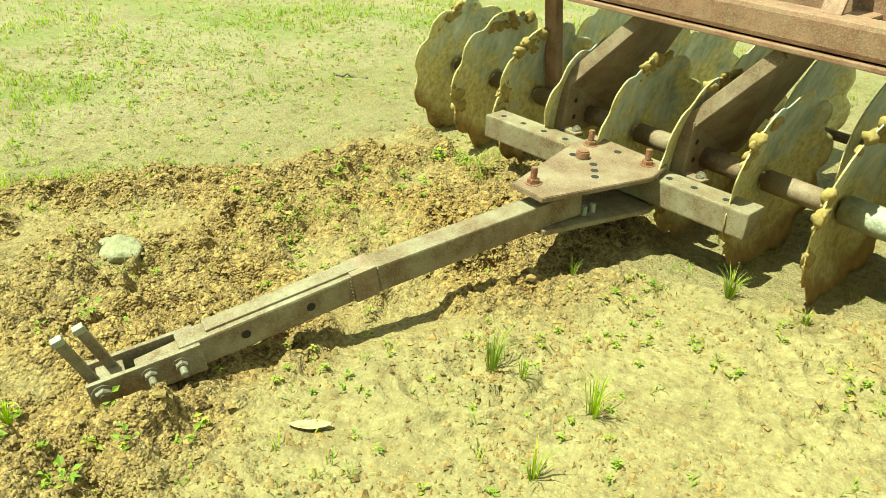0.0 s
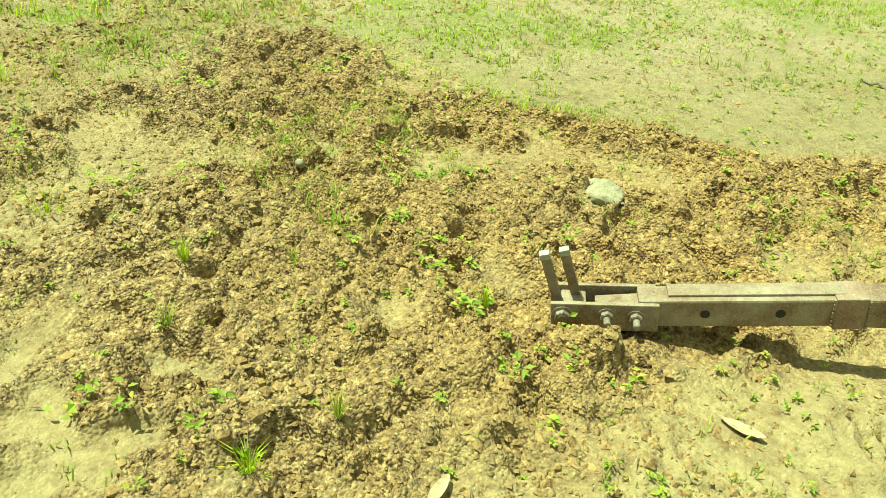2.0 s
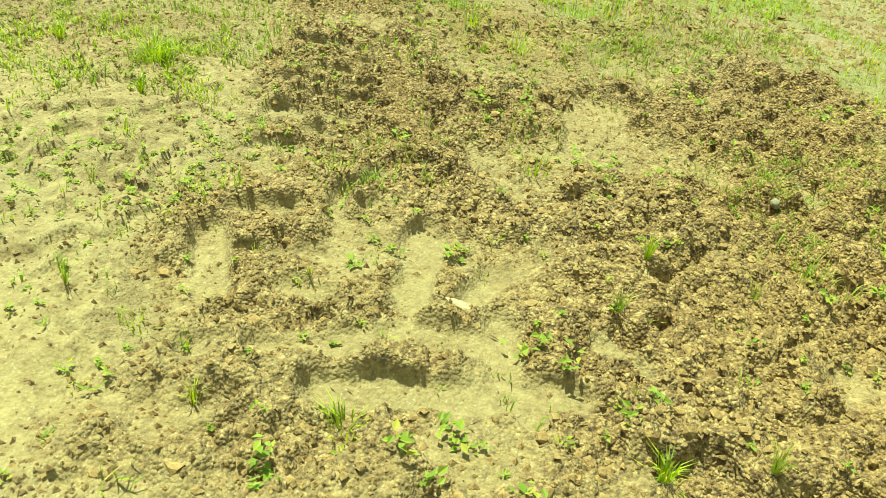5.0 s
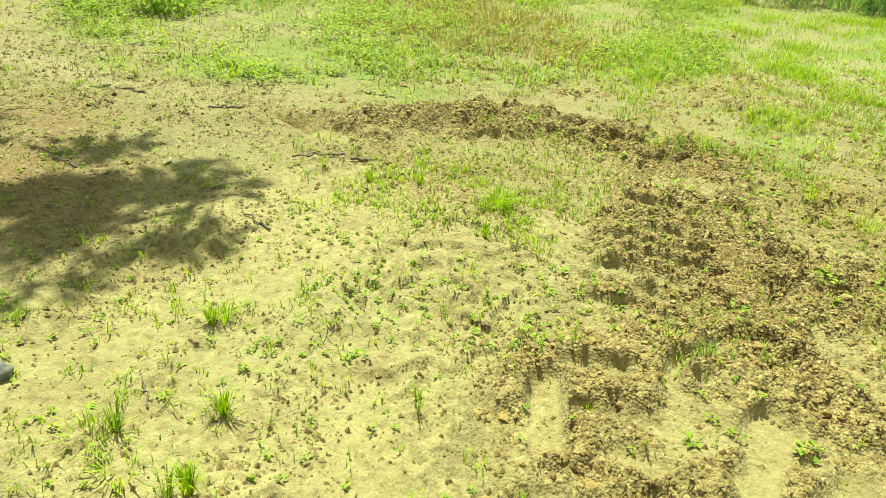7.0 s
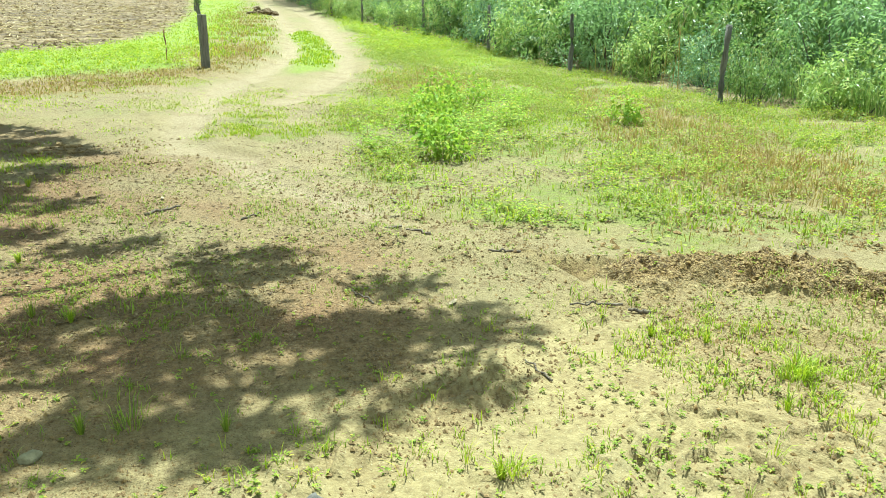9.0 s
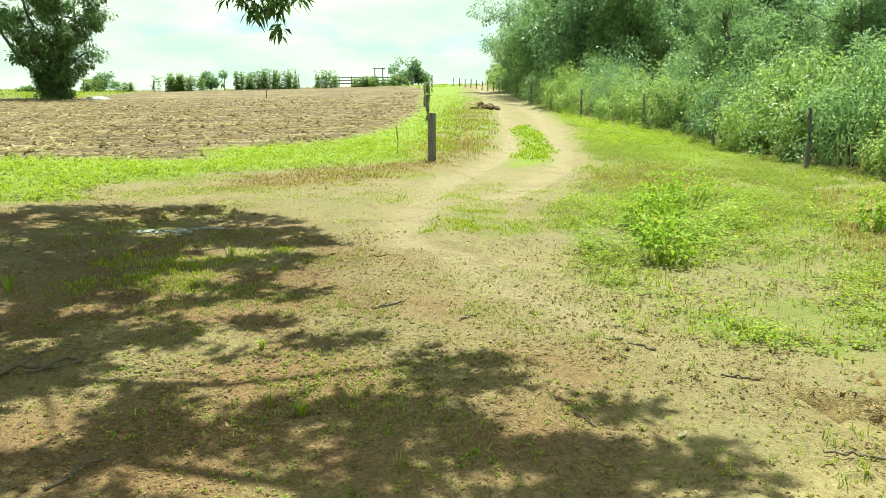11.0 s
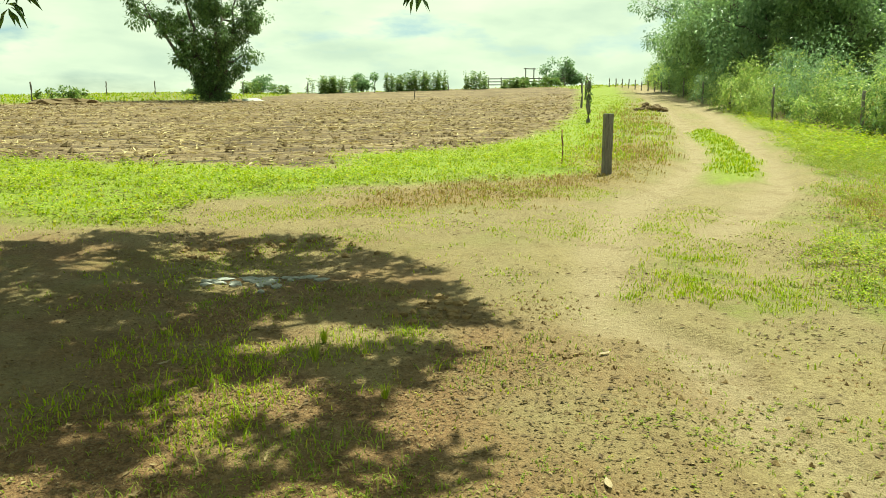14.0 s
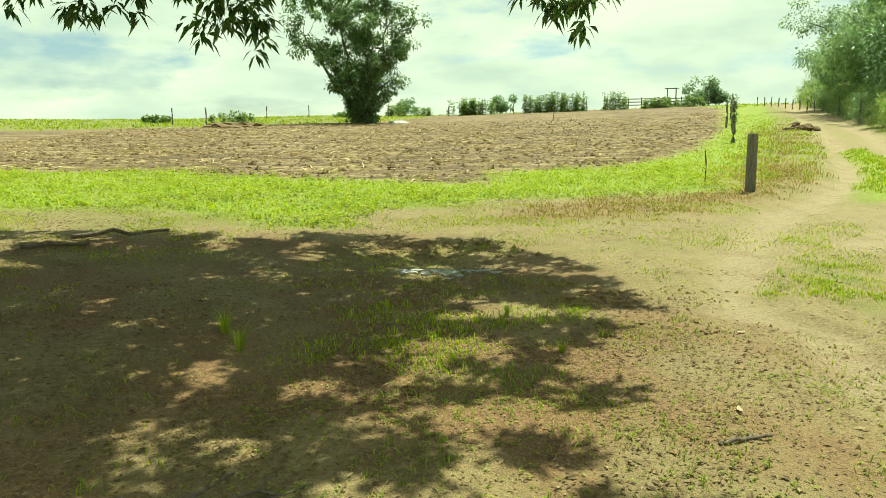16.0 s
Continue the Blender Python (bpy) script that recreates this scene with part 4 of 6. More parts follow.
    # Rear gang set close behind to darken the gaps seen from the camera.
    for k in range(9):
        c = first + step * (k + 1.3) + back * 0.8
        add_disc(c, 20 + k)
    put("rear_axle", rod(first + step * 1.0 + back * 0.8, first + step * 10 + back * 0.8, 0.025, 10), RUST_GREY, None)


HOLE_SHADE = plain("hole_shade", (0.012, 0.01, 0.008), (0.02, 0.016, 0.012), 30, 0.9)
build_harrow()


# ---- leaves, blades and crowns ----
def strips(base, tip, width, bend, across):
    """Arched blades: 5 points each, from base to tip. All arrays have one row a blade."""
    mid = base + (tip - base) * 0.55 + bend
    a = across * width[:, None] * 0.5
    v = np.stack([base - a, base + a, mid - a * 0.8, mid + a * 0.8, tip], 1).reshape(-1, 3)
    k = np.arange(len(base))[:, None] * 5
    f = np.concatenate([k + [0, 1, 3], k + [0, 3, 2], k + [2, 3, 4]])
    return v, f


def blades(name, places, tall, wide, lean, material, label, category="grass", per=5, clump=0.05, seed=1):
    """Grass: per blades round each place, all in one object."""
    r = np.random.default_rng(seed)
    p = np.repeat(places, per, 0)
    n = len(p)
    off = r.normal(0, clump, (n, 2))
    xy = p[:, :2] + off
    base = np.c_[xy, ground_height(xy[:, 0], xy[:, 1]) - 0.01]
    h = np.repeat(r.uniform(0.45, 1.0, len(places)), per) * r.uniform(0.5, 1.0, n) * tall
    a = r.uniform(0, 2 * np.pi, n)
    out = np.c_[np.cos(a), np.sin(a), np.zeros(n)]
    reach = (h * lean * r.uniform(0.2, 1.2, n))[:, None]
    tip = base + np.c_[np.zeros((n, 2)), h] + out * reach
    bend = np.c_[np.zeros((n, 2)), h * 0.18] - out * reach * 0.2
    across = np.c_[-np.sin(a), np.cos(a), np.zeros(n)]
    v, f = strips(base, tip, wide * r.uniform(0.6, 1.2, n), bend, across)
    return tagged(new(name, make_mesh(name, v, f, material)), label, category, kind="stuff")


def leaf_fan(centre, way, long, wide, droop, r, lite=False):
    """Folded lance-shaped leaves, 6 points each: centre and way have one row a leaf."""
    n = len(centre)
    way = way / np.linalg.norm(way, axis=1, keepdims=True)
    side = np.cross(way, np.tile([0, 0, 1.0], (n, 1)) + r.normal(0, 0.25, (n, 3)))
    side /= np.linalg.norm(side, axis=1, keepdims=True) + 1e-9
    up = np.cross(side, way)
    L, W = long[:, None], wide[:, None]
    sag = np.array([0, 0, -1.0]) * L * droop
    a = centre
    b1, b2 = centre + way * L * 0.42 + side * W * 0.5 + up * W * 0.15 + sag * 0.15, centre + way * L * 0.42 - side * W * 0.5 + up * W * 0.15 + sag * 0.15
    mid = centre + way * L * 0.45 + sag * 0.15
    tip = centre + way * L + sag
    if lite:
        k = np.arange(n)[:, None] * 4
        return np.stack([a, b1, tip, b2], 1).reshape(-1, 3), np.concatenate([k + [0, 1, 2], k + [0, 2, 3]])
    v = np.stack([a, b1, mid, b2, tip], 1).reshape(-1, 3)
    k = np.arange(n)[:, None] * 5
    return v, np.concatenate([k + [0, 1, 2], k + [0, 2, 3], k + [1, 4, 2], k + [2, 4, 3]])


def scatter(n, box, mask, seed):
    """Up to n places within a box (x0, y0, x1, y1), kept where mask(x, y) says so."""
    r = np.random.default_rng(seed)
    x, y = r.uniform(box[0], box[2], n), r.uniform(box[1], box[3], n)
    keep = r.uniform(0, 1, n) < mask(x, y)
    return np.stack([x[keep], y[keep]], 1)


def patchy(x, y, size, seed, low=0.45, gain=5):
    return np.clip((grain(x, y, size, seed, 3) - low) * gain, 0, 1)


def tube_mesh(runs, sides=7):
    """Tapered limbs: each run is a list of (point, radius)."""
    bm = bmesh.new()
    for run in runs:
        rings = []
        for k, (p, r) in enumerate(run):
            d = (Vector(run[min(k + 1, len(run) - 1)][0]) - Vector(run[max(k - 1, 0)][0])).normalized()
            q = d.to_track_quat("Z", "Y")
            rings.append([bm.verts.new(Vector(p) + q @ Vector((r * math.cos(2 * math.pi * j / sides), r * math.sin(2 * math.pi * j / sides), 0))) for j in range(sides)])
        for a, b in zip(rings, rings[1:]):
            for j in range(sides):
                bm.faces.new([a[j], a[(j + 1) % sides], b[(j + 1) % sides], b[j]])
        bm.faces.new(rings[0][::-1])
        bm.faces.new(rings[-1])
    return bm


def limb(p, q, r0, r1, rnd, wander=0.12, n=6):
    p, q = Vector(p), Vector(q)
    span = (q - p).length
    out = []
    for k in range(n + 1):
        t = k / n
        off = Vector((rnd.uniform(-1, 1), rnd.uniform(-1, 1), rnd.uniform(-1, 1))) * wander * span * math.sin(math.pi * t) * 0.6
        out.append((p.lerp(q, t) + off, r0 + (r1 - r0) * t))
    return out


def crown(name, clumps, leaf, material, parent, seed, droop=0.2, per=60, wide=0.5):
    """A crown: leaves round clumps, given as rows of x, y, z, radius."""
    r = np.random.default_rng(seed)
    c = np.repeat(np.asarray(clumps, float), per, 0)
    n = len(c)
    d = r.normal(0, 1, (n, 3))
    d /= np.linalg.norm(d, axis=1, keepdims=True)
    pos = c[:, :3] + d * (c[:, 3:] * r.uniform(0.35, 1.05, (n, 1)))
    way = d + r.normal(0, 0.5, (n, 3)) + [0, 0, -0.25]
    long = leaf * r.uniform(0.6, 1.25, n)
    v, f = leaf_fan(pos, way, long, long * wide, droop, r, True)
    ob = new(name, make_mesh(name, v, f, material))
    ob.parent = parent
    return ob


def build_tree(place, tall, width, seed, leaf, material, label, stems=1, clear=0.3, clumps=60, per=70, category="tree", group="", radius=None):
    rnd = random.Random(seed)
    t = thing("tree", place, label, category, group)
    runs, heads = [], []
    tr = radius or tall * 0.022
    for s in range(stems):
        a = rnd.uniform(0, 6.28)
        lean = Vector((math.cos(a), math.sin(a), 0)) * tall * 0.06 * (1 if stems > 1 else 0.5)
        top = Vector((0, 0, tall * 0.72)) + lean * 2.2
        foot = lean.normalized() * tr * (1.2 if stems > 1 else 0.0) - Vector((0, 0, 0.1))
        trunk = limb(foot, top, tr, tr * 0.3, rnd, 0.05, 8)
        runs.append(trunk)
        for k in range(9):
            p, r = trunk[2 + k % 6]
            b = rnd.uniform(0, 6.28)
            reach = width * 0.5 * rnd.uniform(0.5, 1.0)
            q = Vector(p) + Vector((math.cos(b) * reach, math.sin(b) * reach, tall * rnd.uniform(0.04, 0.22)))
            runs.append(limb(p, q, r * 0.55, 0.02, rnd, 0.18, 5))
            heads += [runs[-1][j][0] for j in (3, 4, 5)]
        heads.append(top)
    part("trunk", tube_mesh(runs), BARK, t, smooth=True)
    rows = []
    for k in range(clumps):
        hd = rnd.choice(heads)
        c = Vector(hd) + Vector((rnd.gauss(0, 1), rnd.gauss(0, 1), rnd.gauss(0, 0.8))) * width * 0.09
        c.z = max(c.z, tall * clear)
        c.z = min(c.z, tall)
        rows.append((*c, width * rnd.uniform(0.06, 0.13)))
    crown("crown", rows, leaf, material, t, seed, per=per)
    return t


def build_bush(place, tall, wide, seed, leaf, material, label, clumps=30, per=60, group="", name="bush", category="bush"):
    rnd = random.Random(seed)
    t = thing(name, place, label, category, group)
    runs, rows = [], []
    for k in range(clumps):
        a, rr = rnd.uniform(0, 6.28), wide * 0.5 * math.sqrt(rnd.random())
        z = tall * rnd.uniform(0.08, 1.0) * (1 - 0.45 * (rr / (wide * 0.5)) ** 2)
        rows.append((math.cos(a) * rr, math.sin(a) * rr, z, min(wide, tall) * (rnd.uniform(0.09, 0.2) if name != "weed_clump" else rnd.uniform(0.10, 0.24))))
        if k < 9:
            runs.append(limb((math.cos(a) * rr * 0.25, math.sin(a) * rr * 0.25, -0.05), (math.cos(a) * rr, math.sin(a) * rr, z), 0.012 + tall * 0.006, 0.004, rnd, 0.12, 4))
    for run in runs if name == "weed_clump" else ():
        part("stem", tube_mesh([run], 5), VERGE_LEAF, t, smooth=True)
    if name != "weed_clump":
        part("stem", tube_mesh(runs, 5), BARK, t, smooth=True)
    crown("foliage", rows, leaf, material, t, seed, per=per, wide=0.75 if name == "weed_clump" else 0.42)
    return t


# ---- the overhanging mango tree, whose shade lies on the yard ----
SHADE = [(-16, 14.4), (-6, 14.2), (-0.3, 13.3), (2.6, 12.5), (3.5, 10.8), (3.5, 9.2), (3.9, 9.0), (2.6, 7.9), (2.4, 6.0), (2.35, 5.1), (2.8, 4.95), (2.95, 4.2), (2.85, 3.65), (3.2, 3.2), (3.05, 2.45), (2.3, 2.0), (1.6, 2.25), (1.0, 2.55), (0.65, 2.9), (-2, 2.4), (-16, 3)]


# Zones of light and shade on the ground that thin or thicken the crown.
LIT = [(-0.35, 5.2), (0.33, 5.5), (0.84, 5.95), (1.85, 7.05), (3.2, 8.5), (3.6, 6.2), (2.5, 5.4), (1.9, 5.36), (1.0, 5.1), (0.34, 4.78), (-0.1, 4.75)]
DENSE_NEAR = [(-2.5, 2.9), (0.6, 3.0), (1.3, 2.7), (1.9, 3.2), (1.5, 4.4), (0.3, 4.6), (-2.5, 4.8)]
DENSE = [(-3.6, 6.0), (0.0, 6.2), (1.1, 7.6), (1.3, 9.6), (1.2, 12.2), (-4.0, 12.6)]
DAPPLE = [(-1.0, 5.2), (2.0, 7.2), (3.0, 8.4), (2.0, 9.0), (-0.5, 8.2), (-2.5, 6.0)]


def build_mango():
    rnd = random.Random(5)
    foot = spot(-7.5, 9.5, 0.1)
    t = thing("mango_tree", foot, "large dark-leaved mango tree with drooping sprays overhanging the yard", "tree")
    o = Vector(foot)
    runs = [limb((0, 0, 0), (0.3, -0.1, 3.6), 0.36, 0.27, rnd, 0.04, 8)]
    tips = [(-1, 11, 6.6), (3.4, 9.6, 6.4), (5.0, 11.5, 6.9), (4.6, 6.4, 6.3), (1.5, 5.0, 6.2), (4.7, 4.2, 6.3), (-4, 6, 6.6), (-10, 6, 6.2), (-11, 12, 6.5), (-5, 14, 6.8), (1, 13.6, 6.9), (-7, 9, 9)]
    fork = Vector((0.3, -0.1, 3.5))
    for q in tips:
        main = limb(fork, Vector(q) - o, 0.15, 0.025, rnd, 0.16, 9)
        runs.append(main)
        for k in range(7):
            p, r = main[3 + k % 6]
            d = Vector((rnd.uniform(-1, 1), rnd.uniform(-1, 1), rnd.uniform(-0.1, 0.6))) * rnd.uniform(0.8, 1.8)
            runs.append(limb(p, Vector(p) + d, r * 0.5, 0.008, rnd, 0.15, 4))
    part("trunk", tube_mesh(runs, 8), BARK, t, smooth=True)
    # leaf rosettes of the unseen crown, set sunward so their shadows fill SHADE
    r = np.random.default_rng(11)
    n = 19000
    z = r.uniform(5.2, 7.6, n)
    gx, gy = r.uniform(-9, 4.2, n), r.uniform(1.5, 14.6, n)
    d = outside(gx, gy, SHADE)
    across, away = 0.93 * gx - 0.37 * gy, 0.37 * gx + 0.93 * gy
    open_sky = 0.48 * grain(across * 0.55, away * 1.25, 0.75, 51, 3, 0.6) + 0.52 * grain(across * 0.7, away * 1.2, 0.3, 52, 2)
    keep = (d < -0.05) & (open_sky > 0.458 + 0.055 * (gy < 5.4) - 0.085 * zone(gx, gy, DENSE_NEAR, 0.4, 0.2) - 0.10 * zone(gx, gy, DENSE, 0.5, 0.3) + 0.16 * zone(gx, gy, LIT, 0.25, 0.12) + 0.05 * zone(gx, gy, DAPPLE, 0.6, 0.2))
    keep &= (gy > 5.2) | (r.uniform(0, 1, n) < 0.66)
    gx, gy, z = gx[keep], gy[keep], z[keep]
    k = (z - 0.2) / math.tan(SUN_UP)
    c = np.stack([gx + SUN_TO.x * k, gy + SUN_TO.y * k, z], 1) - np.array(foot)
    rosettes(t, "crown", c, 9, 0.19, r, wide=0.36)
    # low sprays that hang into view, set along the camera's sight lines
    sprays = []
    for p, s in (((-0.32, 6.44, 2.63), 9), ((-0.21, 6.71, 2.54), 10), ((-0.34, 6.44, 2.35), 5), ((-0.08, 6.65, 2.42), 7), ((0.01, 6.86, 2.68), 9), ((0.22, 6.83, 2.77), 7), ((0.44, 6.37, 2.69), 7), ((0.62, 6.41, 2.76), 5), ((-0.39, 6.38, 2.65), 5), ((0.34, 6.37, 2.77), 7), ((1.64, 6.45, 2.83), 7),
                 ((1.83, 6.61, 2.71), 8), ((1.84, 6.11, 2.44), 7), ((2.05, 6.53, 2.74), 6), ((2.14, 6.32, 2.70), 4), ((1.80, 6.43, 2.82), 7), ((-0.83, 6.33, 2.43), 4), ((0.96, 6.41, 2.81), 3), ((-1.09, 6.61, 2.50), 4), ((-1.39, 6.65, 2.52), 4), ((1.39, 6.65, 2.95), 4)):
        for _ in range(s):
            sprays.append(Vector(p) + Vector((rnd.gauss(0, 0.075), rnd.gauss(0, 0.12), rnd.gauss(0, 0.06))))
    back_off = lambda v: Vector((0.0, 0.43, 1.64)) + (Vector(v) - Vector((0.0, 0.43, 1.64))) * 1.8
    low = np.array([tuple(back_off(v)) for v in sprays]) - np.array(foot)
    rosettes(t, "low_spray", low, 11, 0.18, r, True, 0.33)
    twigs = []
    for p in ((-0.30, 6.62, 2.60), (-0.03, 6.63, 2.58), (0.25, 6.62, 2.75), (1.78, 6.37, 2.71), (1.95, 6.31, 2.59), (0.58, 6.60, 2.79)):
        q = back_off(p) - o
        twigs.append(limb(q + Vector((rnd.uniform(-0.9, -0.3), rnd.uniform(0, 0.5), 2.4)), q, 0.025, 0.006, rnd, 0.12, 6))
        for _ in range(4):
            twigs.append(limb(q + Vector((0, 0, rnd.uniform(0.1, 0.5))), q + Vector((rnd.uniform(-0.3, 0.3), rnd.uniform(-0.3, 0.3), rnd.uniform(-0.1, 0.2))), 0.007, 0.003, rnd, 0.12, 3))
    part("low_twig", tube_mesh(twigs, 5), BARK, t, smooth=True)


def rosettes(parent, name, centres, per, leaf, r, hang=False, wide=0.24):
    c = np.repeat(centres, per, 0)
    n = len(c)
    a = r.uniform(0, 2 * np.pi, n)
    way = np.stack([np.cos(a), np.sin(a), r.uniform(-1.3, 0.2, n) if hang else r.uniform(-0.8, 0.4, n)], 1)
    pos = c + way * 0.03 + r.normal(0, 0.03, (n, 3))
    long = leaf * r.uniform(0.65, 1.2, n)
    v, f = leaf_fan(pos, way, long, long * wide, 0.3, r, not hang)
    ob = new(name, make_mesh(name, v, f, MANGO))
    ob.parent = parent
    return ob


build_mango()

# ---- the slope: field tree, hedge, wood and crest ----
def build_field_tree():
    rnd = random.Random(61)
    t = thing("tree", spot(4.2, 68.1, 0.2), "dark leafy tree with several stems alone on the ploughed field", "tree")
    side, deep = Vector((0.927, -0.375, 0)), Vector((0.375, 0.927, 0))
    stems = [limb((rnd.uniform(-0.3, 0.3), rnd.uniform(-0.3, 0.3), -0.3), side * a + deep * b + Vector((0, 0, h)), 0.24, 0.06, rnd, 0.07, 9)
             for a, b, h in ((-3.6, 0.6, 6.2), (-1.6, -1.4, 8.8), (0.4, 1.2, 10.2), (2.2, -0.4, 8.2), (-5.0, -0.8, 7.6), (1.0, -1.6, 6.4))]
    runs, rows = list(stems), []
    for k in range(74):
        z, a, q = 2.4 + 9.2 * rnd.random(), rnd.uniform(0, 6.28), math.sqrt(rnd.uniform(0.15, 1.0))
        lateral = math.cos(a) * q
        limit = min(4.4, 1.5 + 0.42 * (z - 1.6)) if lateral > 0 else min(6.6, 1.3 + 1.05 * max(0.0, z - 2.2))
        dome = math.sqrt(max(0.05, 1 - max(0.0, (z - 7.5) / 4.6) ** 2))
        c = side * lateral * limit * dome + deep * math.sin(a) * q * min(4.2, 0.9 + 0.6 * z) * dome + Vector((0, 0, z))
        stem = min(stems, key=lambda run: min((Vector(p) - c).length for p, _ in run[2:]))
        p, r = min(stem[2:], key=lambda e: (Vector(e[0]) + Vector((0, 0, 0.8)) - c).length)
        runs.append(limb(p, c, r * 0.5, 0.02, rnd, 0.16, 5))
        for _ in range(6):
            rows.append((*(c + Vector((rnd.gauss(0, 0.5), rnd.gauss(0, 0.5), rnd.gauss(0, 0.34)))), rnd.uniform(0.3, 0.62)))
    part("trunk", tube_mesh(runs, 6), BARK, t, smooth=True)
    crown("crown", rows, 0.27, FIELD_LEAF, t, 61, per=70)
    rows = []
    for _ in range(46):
        a, q = rnd.uniform(0, 6.28), rnd.random() ** 0.5
        rows.append((math.cos(a) * q * 1.35, math.sin(a) * q * 1.35, rnd.uniform(0.1, 2.6), rnd.uniform(0.35, 0.65)))
    crown("undergrowth", rows, 0.26, FIELD_LEAF, t, 62, per=110)


build_field_tree()

HEDGE = [(12.6, -4), (12.7, 0.5), (13.1, 3.4), (14.2, 6.4), (16.0, 9.6), (18.4, 13.9), (22.0, 20.6), (24.9, 28.8), (29.3, 37.2), (38.6, 53.3), (50, 72.8), (72, 107)]


def along_hedge(s):
    """The point s metres along the hedge, and the way it runs."""
    for (ax, ay), (bx, by) in zip(HEDGE, HEDGE[1:]):
        d = math.hypot(bx - ax, by - ay)
        if s <= d:
            return ax + (bx - ax) * s / d, ay + (by - ay) * s / d, (bx - ax) / d, (by - ay) / d
        s -= d
    return bx, by, (bx - ax) / d, (by - ay) / d


def build_hedge():
    rnd = random.Random(21)
    kinds = [build_bush((0, 0, -50), high, 3.0, 70 + k, leaf, m, "dense green roadside bush grown through the fence", 50, 66, "hedge along the fence") for k, (m, leaf, high) in enumerate(((BUSH_LEAF, 0.14, 2.6), (LIME_LEAF, 0.15, 2.3), (DARK_LEAF, 0.13, 2.8), (BUSH_LEAF, 0.18, 2.2), (LIME_LEAF, 0.12, 2.7), (TREE_LEAF, 0.15, 2.9)))]
    s, count = 0.6, 0
    while s < 120:
        x, y, ux, uy = along_hedge(s)
        for row in (0, 1, 2) if s < 30 or count % 2 else (0, 1):
            off = 1.0 + row * 2.0 + rnd.uniform(-0.3, 0.4)
            px, py = x + uy * off + rnd.uniform(-0.4, 0.4), y - ux * off
            size = rnd.uniform(0.75, 1.05) * (1 + 0.28 * row) * (1 + min(s, 60) / 130)
            size *= 0.62 if s < 14 else 0.8
            pick = count if count < 6 else rnd.randrange(6)
            src = kinds[pick]
            ob = src if count < 6 else copy_thing(src, pose(0, 0, 0))
            ob.matrix_basis = pose(*spot(px, py, 0.1), 0, 0, rnd.uniform(0, 360)) @ Matrix.Diagonal((size, size, size * rnd.uniform(0.85, 1.2), 1))
            count += 1
        s += 1.9 + s / 55
    trees = [build_tree((0, 0, -50), 9.5, 7.5, 90 + k, 0.21, (TREE_LEAF, DARK_LEAF, TREE_LEAF)[k], "tall dense woodland tree behind the hedge", 2, 0.15, 190, 110, group="wood behind the hedge") for k in range(3)]
    count = 0
    wood = [(43.5, 53, 1.45), (38, 43, 1.36), (39.5, 38, 1.1), (34.5, 28, 0.82), (48.5, 63, 1.3), (49, 48, 1.4), (45, 41, 1.25), (60, 74, 1.3), (68, 86, 1.2), (80, 104, 1.1), (42, 30, 1.0), (33, 20, 0.8), (38, 22, 0.95),
            (45, 33, 1.1), (55, 55, 1.4), (30, 14, 0.75), (35, 12, 0.9), (29, 8, 0.8), (52, 40, 1.2)]
    for px, py, size in wood:
        src = trees[count % 3]
        ob = src if count < 3 else copy_thing(src, pose(0, 0, 0))
        size *= rnd.uniform(0.95, 1.05)
        ob.matrix_basis = pose(*spot(px, py, 0.2), 0, 0, rnd.uniform(0, 360)) @ Matrix.Diagonal((size, size, size, 1))
        count += 1


build_hedge()


def build_post(name, place, tall, r, seed, label, group="", lean=0.0, square=False, material=None, category="post"):
    rnd = random.Random(seed)
    t = thing(name, place, label, category, group, rnd.uniform(0, 360))
    top = Vector((lean * tall, lean * 0.4 * tall, tall))
    if square:
        bm = beam((0, 0, -0.2), top, r * 2, r * 1.7, 0.012, (1, 0, 0))
    else:
        bm = tube_mesh([limb((0, 0, -0.2), top, r, r * 0.85, rnd, 0.03, 6)], 9)
    part("shaft", bm, material or POST_WOOD, t, smooth=not square)
    return t


build_post("gate_post", spot(9.5, 17.1), 1.22, 0.085, 3, "thick weathered grey wooden gate post beside the track", square=True)
build_post("stake", spot(9.3, 18.6), 0.80, 0.02, 4, "thin rusty stake in the grass", lean=0.05, material=RED_RUST)
vine = build_post("vine_post", spot(18.3, 33.0), 1.8, 0.10, 5, "old fence post overgrown with a green climber")
crown("climber", [(0, 0, 0.9 + 0.12 * k, 0.16) for k in range(10)], 0.11, BUSH_LEAF, vine, 33, per=26)
for k, (x, y) in enumerate(((24.8, 45), (31.4, 56), (38.5, 68), (46.5, 82))):
    build_post("fence_post", spot(x, y), 1.5, 0.07, 10 + k, "weathered wooden fence post along the field", "field fence posts")
for k, s in enumerate((1.0, 5.6, 10.4, 16.6, 22.5, 29, 36, 44, 53, 63, 74, 86, 98, 112)):
    x, y, ux, uy = along_hedge(s)
    build_post("fence_post", spot(x - uy * 0.15, y + ux * 0.15), 1.45, 0.065, 30 + k, "weathered wooden fence post in front of the hedge", "hedge fence posts", 0.05 * math.sin(k * 2.1))


def crest(bearing, far):
    """A place on the crest: degrees to the right of +y, and metres from the yard."""
    return far * math.sin(radians(bearing)), far * math.cos(radians(bearing))


